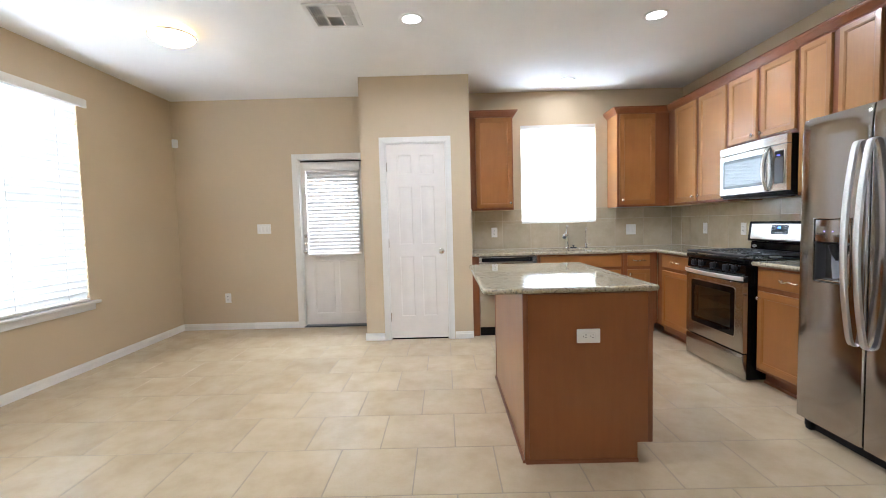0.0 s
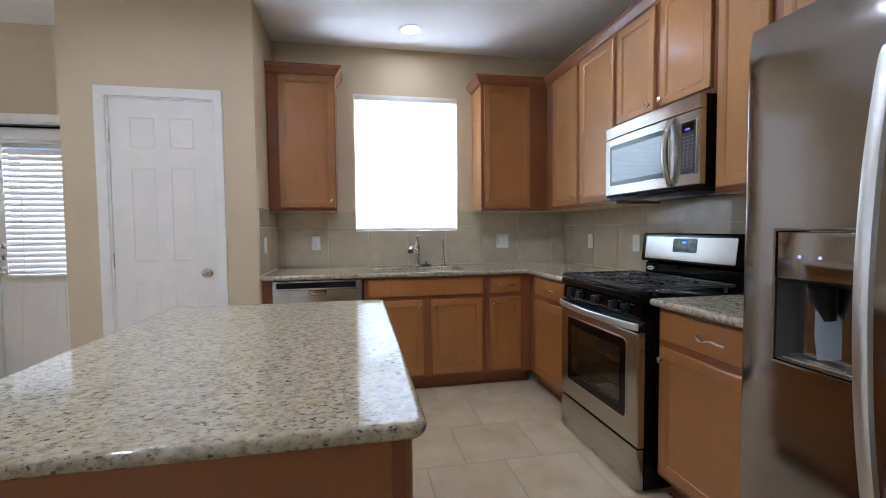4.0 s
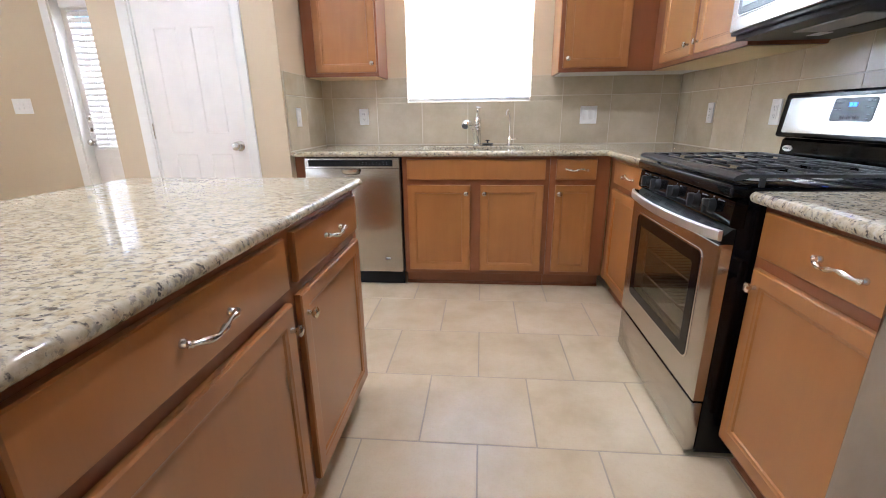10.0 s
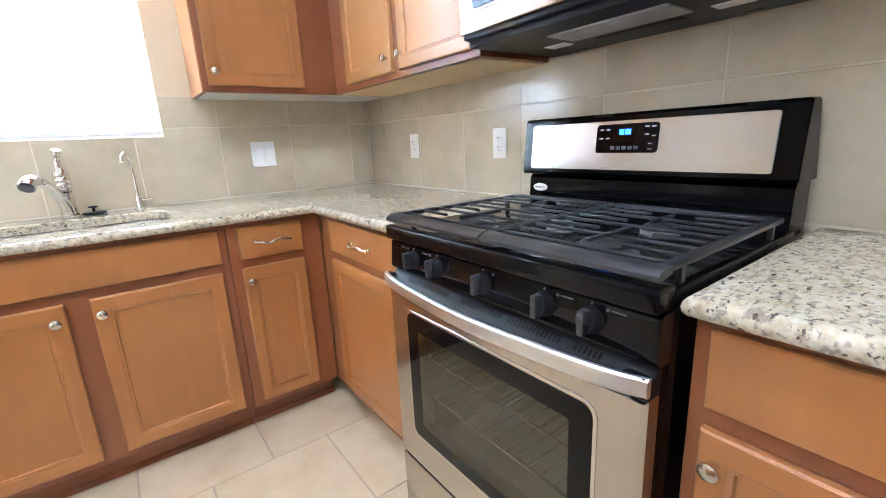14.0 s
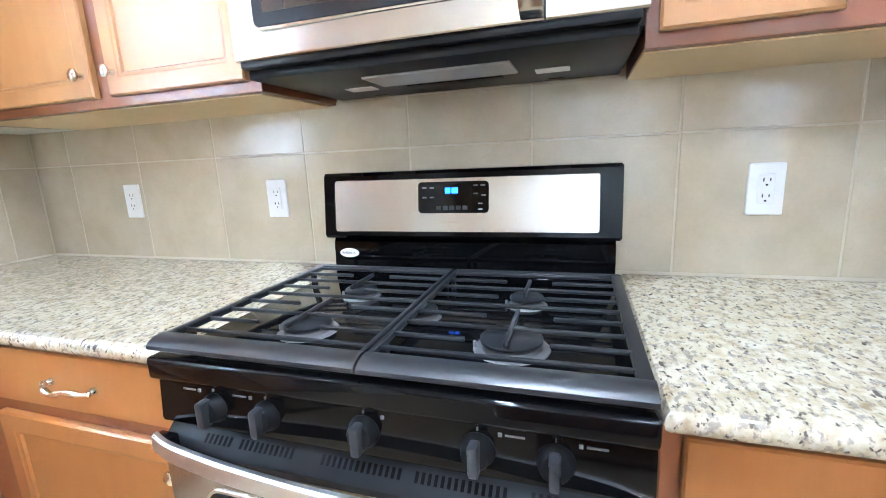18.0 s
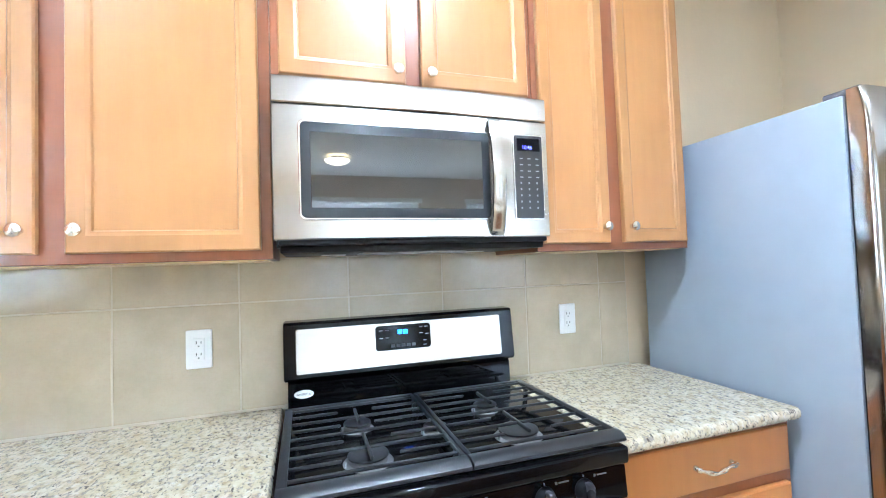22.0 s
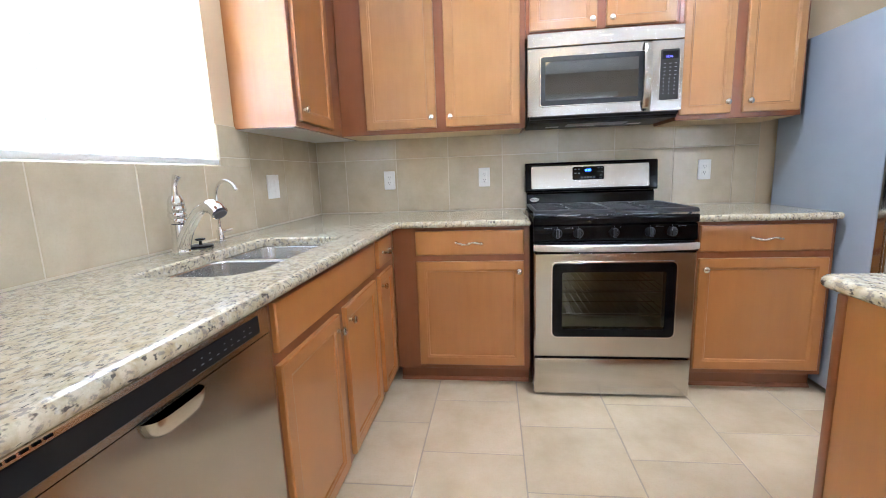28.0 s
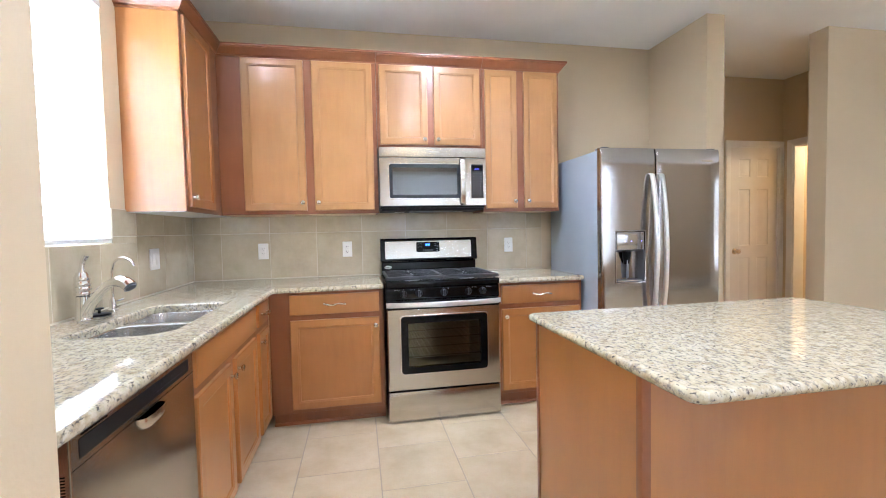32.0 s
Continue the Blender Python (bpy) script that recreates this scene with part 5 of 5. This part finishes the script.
part("vent_grille", bowed(0.0, MW, 1.774, M1), STEEL, mw, "brushed steel vent strip")
_md = part("door", bowed(0.0, 0.612, M0, 1.770), STEEL, mw, "brushed steel door")
part("control_column", bowed(0.615, MW, M0, 1.770), STEEL, mw)
part("window_surround", plate(0.060, 1.478, 0.580, 1.730, -0.0325, -0.022, 0.016), NICKEL, _md)
part("window_border", plate(0.065, 1.483, 0.575, 1.725, -0.0340, -0.024, 0.014), MW_BORDER, _md, "dark grey glass border")
part("window", plate(0.088, 1.507, 0.552, 1.700, -0.0348, -0.026, 0.004), GREY_GLASS, _md, "dark grey microwave window")
_h = curve_points([(0.594, mw_y(0.59), 1.768), (0.592, -0.042, 1.748), (0.589, -0.062, 1.680), (0.588, -0.070, 1.600), (0.589, -0.062, 1.520), (0.592, -0.042, 1.452), (0.594, mw_y(0.59), 1.434)], 6)
_hb = bmesh.new()
bridge(_hb, [[(p.x - 0.0195, p.y + 0.004, p.z), (p.x - 0.0190, p.y - 0.001, p.z), (p.x - 0.010, p.y - 0.0045, p.z), (p.x + 0.010, p.y - 0.0045, p.z), (p.x + 0.0190, p.y - 0.001, p.z), (p.x + 0.0195, p.y + 0.004, p.z)] for p in _h])
part("door_handle", _hb, STEEL, _md, "wide arched brushed steel handle")
_kp = part("keypad", plate(0.652, 1.478, 0.752, 1.730, -0.0275, -0.010, 0.006), NICKEL, mw)
part("keypad_face", plate(0.656, 1.482, 0.748, 1.726, -0.0290, -0.012, 0.005), KEYPAD, _kp, "dark grey keypad")
part("display", plate(0.663, 1.678, 0.741, 1.718, -0.0296, -0.020, 0.003), BLACK, _kp)
lettering("clock_digits", "10:46", 0.015, Matrix.Translation((0.697, -0.0300, 1.690)) @ Matrix.Rotation(radians(90), 4, "X"), DIM_LED, _kp)
for _r in range(9):
    for _c in range(3):
        _x, _z = 0.668 + _c * 0.026, 1.656 - _r * 0.0182
        part("key", slab_box((_x + 0.004, -0.0296, _z), (_x + (0.014 if _r < 4 else 0.0085), -0.0288, _z + 0.0028 + 0.0025 * (_r > 3))), INK, _kp)
part("maker_mark", slab_box((0.355, -0.0305, 1.806), (0.425, -0.0297, 1.815)), NICKEL, mw)
_u = part("underside", slab_box((0.012, 0.000, 1.398), (MW - 0.012, 0.372, 1.418), 0.004), BLACK_MATTE, mw, "black underside")
part("front_lip", slab_box((0.010, -0.020, 1.416), (MW - 0.010, 0.050, 1.4305), 0.004), BLACK_MATTE, _u)
for _x in (0.120, 0.575):
    part("lamp_lens", slab_box((_x, 0.200, 1.3955), (_x + 0.072, 0.245, 1.3985), 0.001), PLATE, _u, "frosted cooktop lamp lens")
    part("clip", slab_box((_x + 0.02, 0.330, 1.3950), (_x + 0.055, 0.342, 1.3985)), NICKEL, _u)
part("grease_filter", slab_box((0.225, 0.085, 1.3930), (0.540, 0.200, 1.3985), 0.002), FILTER, _u, "grey mesh grease filter")
part("filter_slot", slab_box((0.270, 0.235, 1.3960), (0.500, 0.262, 1.3985)), BLACK_MATTE, _u)

# ---- refrigerator ----
fr = thing("refrigerator", "stainless steel side-by-side refrigerator with grey sides and dispenser", "refrigerator", stand(2.178, 2.553, 0, FACE_WEST))
FW, FH = 0.916, 1.778
part("gasket", slab_box((0.010, 0.0525, 0.070), (FW - 0.010, 0.0605, FH - 0.012)), BLACK_MATTE, fr, "dark door gasket")
part("case", slab_box((0.003, 0.061, 0.030), (FW - 0.003, 0.790, FH - 0.010), 0.006), GREY_CASE, fr, "grey textured steel case")
part("base_grille", slab_box((0.015, 0.045, 0.004), (FW - 0.015, 0.120, 0.062), 0.004), BLACK_MATTE, fr, "black base grille")
for _x in (0.05, FW - 0.09):
    part("roller_cover", slab_box((_x, 0.020, 0.002), (_x + 0.04, 0.075, 0.055), 0.006), BLACK_MATTE, fr)


def fridge_door(x0, x1, hole=None):
    """A door whose face swells slightly, with a cut-out for the dispenser."""
    bm = bmesh.new()
    z0, z1 = 0.068, FH
    ease = (0.0, 0.0015, 0.004, 0.008, 0.013)
    xs = [x0 + e for e in ease] + [x0 + (x1 - x0) * k / 6 for k in range(1, 6)] + [x1 - e for e in ease[::-1]]
    if hole:
        xs = sorted({*[x for x in xs if abs(x - hole[0]) > 0.02 and abs(x - hole[2]) > 0.02], hole[0], hole[2]})
    top = [z1 - 0.13 + 0.13 * k / 8 for k in range(8)] + [z1]
    zs = [z0, hole[1], hole[3], *top] if hole else [z0, *top]

    def depth(x, z):
        d = min(x - x0, x1 - x, 0.013)
        r = 0.013
        swell = 0.0035 * abs((x - (x0 + x1) / 2) / ((x1 - x0) / 2)) ** 2
        return r - math.sqrt(max(0.0, r * r - (r - d) ** 2)) + swell + 0.012 * max(0.0, (z - z1 + 0.13) / 0.13) ** 2.5

    v = {(x, z): bm.verts.new((x, depth(x, z), z)) for x in xs for z in zs}
    for a, b in zip(xs, xs[1:]):
        for c, d in zip(zs, zs[1:]):
            if hole and hole[0] <= a and b <= hole[2] and (c, d) == (hole[1], hole[3]):
                continue
            bm.faces.new((v[a, c], v[b, c], v[b, d], v[a, d]))
    rim = [(x, z0) for x in xs] + [(x1, z) for z in zs[1:]] + [(x, z1) for x in xs[::-1][1:]] + [(x0, z) for z in zs[::-1][1:-1]]
    bk = [bm.verts.new((x, 0.052, z)) for x, z in rim]
    for k in range(len(rim)):
        j = (k + 1) % len(rim)
        bm.faces.new((v[rim[j]], v[rim[k]], bk[k], bk[j]))
    bm.faces.new(bk)
    return bm


DISP = (0.104, 0.874, 0.322, 1.222)
d1 = part("freezer_door", fridge_door(0.0, 0.407, DISP), STEEL_V, fr, "brushed steel freezer door")
d2 = part("fridge_door", fridge_door(0.413, FW), STEEL_V, fr, "brushed steel refrigerator door")
for _d in (d1, d2):
    # painted top and bottom edges of the steel skin
    _d.data.materials.append(GREY_CASE)
    for _p in _d.data.polygons:
        if abs(_p.normal.z) > 0.85:
            _p.material_index = 1
part("door_gap", slab_box((0.4075, 0.030, 0.07), (0.4125, 0.052, FH - 0.004)), BLACK_MATTE, fr)
for _x in (0.362, 0.434):
    _h = curve_points([(_x, -0.002, 1.608), (_x, -0.026, 1.590), (_x, -0.044, 1.500), (_x, -0.066, 1.320), (_x, -0.076, 1.090), (_x, -0.066, 0.860), (_x, -0.044, 0.680), (_x, -0.026, 0.594), (_x, -0.002, 0.576)], 6)
    _hb = bmesh.new()
    bridge(_hb, [[(p.x - 0.015, p.y + 0.010, p.z), (p.x - 0.014, p.y - 0.004, p.z), (p.x - 0.006, p.y - 0.009, p.z), (p.x + 0.006, p.y - 0.009, p.z), (p.x + 0.014, p.y - 0.004, p.z), (p.x + 0.015, p.y + 0.010, p.z)] for p in _h])
    part("door_handle", _hb, STEEL_SOFT, d1 if _x < 0.4 else d2, "long bowed brushed steel handle")
part("dispenser_frame", rect_rings(bmesh.new(), DISP[0] - 0.004, DISP[1] - 0.004, DISP[2] + 0.004, DISP[3] + 0.004, [(0, 0.008), (0, -0.002), (0.003, -0.003), (0.006, -0.002), (0.006, 0.010)], cap=False), STEEL_V, d1, "thin steel dispenser frame")
part("dispenser_panel", slab_box((DISP[0] + 0.006, 0.000, 1.096), (DISP[2] - 0.006, 0.030, 1.216), 0.003), STEEL_V, d1, "grey dispenser control panel")
_cv = bmesh.new()
rect_rings(_cv, DISP[0] + 0.004, DISP[1] + 0.004, DISP[2] - 0.004, 1.096, [(0, 0.004), (0.006, 0.020), (0.020, 0.064)])
part("dispenser_recess", _cv, DARK_GREY, d1, "dark dispenser recess")
part("ice_chute", tube(bmesh.new(), [(0.203, 0.030, 1.085), (0.206, 0.034, 1.050), (0.210, 0.044, 1.000)], [0.030, 0.027, 0.018], 14), BLACK_MATTE, d1)
part("paddle", tube(bmesh.new(), [(0.212, 0.030, 1.030), (0.217, 0.040, 0.960), (0.224, 0.050, 0.905)], [0.020, 0.030, 0.036], 14, 0.18), GREY_CASE, d1, "tilted grey paddle")
part("drip_tray", slab_box((DISP[0] + 0.018, 0.006, 0.879), (DISP[2] - 0.018, 0.060, 0.890), 0.003), NICKEL, d1)
for _x in (0.166, 0.216, 0.292):
    part("indicator", slab_box((_x, -0.0012, 1.150), (_x + 0.007, 0.001, 1.157)), PURPLE_LED, d1, "small violet indicator light")
part("hinge_cover", slab_box((0.020, 0.030, FH - 0.012), (0.075, 0.120, FH + 0.010), 0.006), DARK_GREY, fr)
part("hinge_cover", slab_box((FW - 0.075, 0.030, FH - 0.012), (FW - 0.020, 0.120, FH + 0.010), 0.006), DARK_GREY, fr)
part("maker_mark", slab_box((0.760, 0.0015, 1.690), (0.850, 0.0065, 1.702)), NICKEL, d2)

# ---- plates on the walls ----


def outlet(label, m, w=0.072, h=0.118, gangs=1, switch=False, group="wall plates"):
    o = thing("wall_switch" if switch else "wall_outlet", label, "switch" if switch else "outlet", m, group)
    part("cover_plate", plate(-w / 2, -h / 2, w / 2, h / 2, -0.006, -0.0005, 0.004), PLATE, o)
    for g in range(gangs):
        x = (g - (gangs - 1) / 2) * 0.046
        if switch:
            part("rocker", slab_box((x - 0.016, -0.0095, -0.033), (x + 0.016, -0.005, 0.033), 0.002), PLATE, o)
        else:
            r = part("receptacle", plate(x - 0.0165, -0.034, x + 0.0165, 0.034, -0.0085, -0.005, 0.003), PLATE, o)
            for z in (-0.018, 0.018):
                for dx, hh in ((-0.0065, 0.0042), (0.0065, 0.0034)):
                    part("slot", slab_box((x + dx - 0.0011, -0.0089, z + 0.003 - hh), (x + dx + 0.0011, -0.0080, z + 0.003 + hh)), SLOT, r)
                part("ground_hole", lathe(bmesh.new(), (x, -0.0081, z - 0.0085), (0, -1, 0), [(0, 0.0024), (0.0008, 0.0024), (0.0009, 0.0)], 8), SLOT, r)
    return o


TW = EAST - 0.0085
TN = NORTH - 0.0085
outlet("white duplex outlet on the tiled backsplash", stand(0.722, TN, 1.122))
outlet("white two-gang plate on the tiled backsplash near the sink", stand(2.391, TN, 1.118), 0.118, 0.124, 2, True)
for _y in (4.846, 4.228, 2.910):
    outlet("white duplex outlet on the tiled backsplash by the range", stand(TW, _y, 1.122, FACE_WEST))
outlet("white switch on the tiled pantry side wall", stand(BUMP_R + 0.0085, 4.838, 1.125, FACE_EAST), switch=True)
outlet("white three-gang light switch on the nook wall", stand(-2.105, NORTH, 1.237), 0.165, 0.118, 3, True)
outlet("white duplex outlet low on the nook wall", stand(-2.593, NORTH, 0.393))
outlet("white duplex outlet set sideways on the island end", stand(0.833, 2.196, 0.662) @ pose(0, 0, 0, 0, 90, 0))
sensor = thing("alarm_sensor", "small white alarm sensor high in the corner", "sensor", stand(WEST + 0.055, NORTH - 0.052, 2.292, 45))
part("casing", slab_box((-0.030, -0.022, -0.050), (0.030, 0.022, 0.050), 0.010, 3), PLATE, sensor)
part("lens", slab_box((-0.020, -0.026, -0.030), (0.020, -0.020, 0.012), 0.004), TRIM, sensor)

# ---- ceiling fittings ----
for _x, _y in CANS:
    can = thing("recessed_light", "white recessed ceiling light, switched on", "ceiling light", pose(_x, _y, CEIL), "recessed lights")
    part("trim_ring", lathe(bmesh.new(), (0, 0, 0), (0, 0, -1), [(-0.001, 0.096), (0.004, 0.095), (0.007, 0.088), (0.006, 0.070), (0.001, 0.068), (-0.001, 0.068)], 32), TRIM, can)
    part("lens", lathe(bmesh.new(), (0, 0, -0.0005), (0, 0, -1), [(0, 0.066), (0.001, 0.066), (0.0012, 0.0)], 28), BULB, can, "glowing lens")
dome = thing("ceiling_dome_light", "flush ceiling light with a glowing frosted dome", "ceiling light", pose(-1.965, 3.470, CEIL))
part("canopy", lathe(bmesh.new(), (0, 0, 0), (0, 0, -1), [(-0.001, 0.075), (0.012, 0.075), (0.030, 0.060), (0.040, 0.050)], 28), TRIM, dome, "white metal canopy")
part("shade", lathe(bmesh.new(), (0, 0, -0.036), (0, 0, -1), [(0, 0.052), (0.004, 0.120), (0.010, 0.158), (0.020, 0.160), (0.040, 0.142), (0.060, 0.108), (0.074, 0.062), (0.080, 0.020), (0.081, 0.0)], 36), DOME, dome, "glowing frosted glass shade")
part("ring", lathe(bmesh.new(), (0, 0, -0.040), (0, 0, -1), [(0, 0.157), (0.002, 0.166), (0.012, 0.168), (0.016, 0.162)], 36), NICKEL, dome, "thin metal ring")
vent = thing("ceiling_vent", "white metal ceiling air vent with angled louvres", "air vent", pose(-0.662, 3.310, CEIL))
_vf = bmesh.new()
for _a, _b in (((-0.185, -0.185), (0.185, -0.155)), ((-0.185, 0.155), (0.185, 0.185)), ((-0.185, -0.155), (-0.155, 0.155)), ((0.155, -0.155), (0.185, 0.155))):
    box(_vf, (_a[0], _a[1], -0.010), (_b[0], _b[1], -0.0005), 0.002)
for _a in (-0.062, 0.052):
    box(_vf, (_a, -0.155, -0.009), (_a + 0.010, 0.155, -0.001))
box(_vf, (-0.155, -0.005, -0.009), (0.155, 0.005, -0.001))
part("face_frame", _vf, TRIM, vent)
part("duct", slab_box((-0.155, -0.155, -0.0008), (0.155, 0.155, -0.0002)), SLOT, vent, "dark duct behind the louvres")
for _s, _rot in ((-1, 1), (1, -1)):
    for _k in range(5):
        for _y in (-0.080, 0.080):
            _l = part("louvre", slab_box((-0.0085, -0.072, -0.0008), (0.0085, 0.072, 0.0008)), TRIM, vent)
            _l.matrix_basis = pose(_s * (0.072 + _k * 0.0185), _y, -0.0055, 0, _rot * 40, 0)
for _k in range(8):
    _l = part("louvre", slab_box((-0.050, -0.0075, -0.0008), (0.050, 0.0075, 0.0008)), TRIM, vent)
    _l.matrix_basis = pose(0, 0.018 + _k * 0.0175, -0.0055, 45, 0, 0)
    _l = part("louvre", slab_box((-0.050, -0.0075, -0.0008), (0.050, 0.0075, 0.0008)), TRIM, vent)
    _l.matrix_basis = pose(0, -0.018 - _k * 0.0175, -0.0055, -45, 0, 0)

# ---- tiles: walls, then floor ----


def tiles(parent, m, spans_u, spans_v, thick, grout, mat, shared, name="tile", edge=0.0012, cut=None):
    """Tiles side by side in the plane of m (u right, v up, -y out)."""
    for u0, u1 in zip(spans_u, spans_u[1:]):
        for v0, v1 in zip(spans_v, spans_v[1:]):
            rects = cut(u0, v0, u1, v1) if cut else [(u0, v0, u1, v1)]
            for a, b, c, d in rects:
                a, b, c, d = a + grout / 2, b + grout / 2, c - grout / 2, d - grout / 2
                if c - a < 0.012 or d - b < 0.012:
                    continue
                key = (round(c - a, 4), round(d - b, 4), thick)
                if key not in shared:
                    bm = rect_rings(bmesh.new(), -(c - a) / 2, -(d - b) / 2, (c - a) / 2, (d - b) / 2, [(0, 0), (0, -thick + edge), (edge, -thick)])
                    bmesh.ops.recalc_face_normals(bm, faces=bm.faces)
                    me = bpy.data.meshes.new(name)
                    bm.to_mesh(me)
                    bm.free()
                    me.materials.append(mat)
                    shared[key] = me
                o = new(name, shared[key])
                o.parent = parent
                o.matrix_basis = m @ Matrix.Translation(((a + c) / 2, 0, (b + d) / 2))


SPLASH_TOP = 1.396
TV = [COUNTER_TOP + 0.003, 1.257, SPLASH_TOP]
_sh = {}


def splash(name, label, m, backing, spans, cut=None):
    s = thing(name, label, "backsplash", kind="structure")
    b = bmesh.new()
    for p, q in backing:
        box(b, (p[0], -0.0062, p[1]), (q[0], -0.0004, q[1]))
    g = part("grout", b, WALL_GROUT, s)
    g.matrix_basis = m
    tiles(s, m, spans, TV, 0.0080, 0.0050, WALL_TILE, _sh, cut=cut)


def window_cut(u0, v0, u1, v1):
    """Tiles end at the window."""
    a, b = WIN[0], WIN[1]
    if v1 <= WIN[2] or u1 <= a or u0 >= b:
        return [(u0, v0, u1, v1)]
    out = []
    if v0 < WIN[2]:
        out.append((u0, v0, u1, WIN[2])) if u0 >= a and u1 <= b else None
        if not out:
            out += [(u0, v0, u1, WIN[2])]
            if u0 < a:
                out[-1:] = [(u0, v0, u1, WIN[2]), (u0, WIN[2] - 0.0042, a, v1)]
            if u1 > b:
                out[-1:] = [(u0, v0, u1, WIN[2]), (b, WIN[2] - 0.0042, u1, v1)]
        return out
    if u0 < a:
        out.append((u0, v0, a, v1))
    if u1 > b:
        out.append((b, v0, u1, v1))
    return out


TX = [BUMP_R + 0.009] + [2.200 + 0.3435 * k for k in range(-5, 3)] + [EAST - 0.009]
splash("backsplash_north", "taupe ceramic tile backsplash round the sink window", stand(0, NORTH), [((BUMP_R, COUNTER_TOP - 0.01), (EAST, WIN[2])), ((BUMP_R, WIN[2]), (WIN[0], SPLASH_TOP)), ((WIN[1], WIN[2]), (EAST, SPLASH_TOP))], TX, window_cut)
EY = [-(NORTH - 0.009)] + [-y for y in (5.138, 4.797, 4.456, 4.113, 3.770, 3.432, 3.090, 2.750)] + [-2.612]
splash("backsplash_east", "taupe ceramic tile backsplash behind the range", pose(EAST, 0, 0, 0, 0, -90), [((-NORTH, COUNTER_TOP - 0.01), (-2.612, SPLASH_TOP))], EY)
splash("backsplash_return", "taupe ceramic tile return on the pantry side wall", pose(BUMP_R, 0, 0, 0, 0, 90), [((4.672, COUNTER_TOP - 0.01), (NORTH, SPLASH_TOP))], [4.672, 4.990, NORTH - 0.009])

floor = thing("floor", "beige ceramic tile floor laid in a running bond", "floor", kind="structure")
part("grout_bed", slab_box((WEST - T, SOUTH - T, -0.20), (HALL_E + T, NORTH + T, -0.0015)), FLOOR_GROUT, floor)
PITCH, FX, FY = 0.4215, 1.409, 3.640
_fl = {}
_rest = bmesh.new()
_k0, _k1 = math.floor((SOUTH - FY) / PITCH), math.ceil((NORTH - FY) / PITCH)
for _k in range(_k0, _k1):
    _y0, _y1 = FY + _k * PITCH, FY + (_k + 1) * PITCH
    _sx = FX + (0.0 if _k % 2 else PITCH / 2)
    _a = max(_y0, SOUTH), min(_y1, NORTH)
    if _a[1] - _a[0] < 0.02:
        continue
    _j0, _j1 = math.floor((WEST - _sx) / PITCH), math.ceil((HALL_E - _sx) / PITCH)
    for _j in range(_j0, _j1):
        _x0, _x1 = max(_sx + _j * PITCH, WEST), min(_sx + (_j + 1) * PITCH, HALL_E)
        if _x1 - _x0 < 0.02:
            continue
        if _a[0] > 0.2 and _x0 < 2.45:
            tiles(floor, Matrix.Translation((0, 0, -0.0080)) @ Matrix.Rotation(radians(-90), 4, "X"), [_x0, _x1], [_a[0], _a[1]], 0.0080, 0.0050, FLOOR_TILE, _fl)
        else:
            g = 0.0025
            box(_rest, (_x0 + g, _a[0] + g, -0.008), (_x1 - g, _a[1] - g, 0.0))
_ro = part("far_tiles", _rest, FLOOR_TILE, floor)
_ro["kind"] = "stuff"
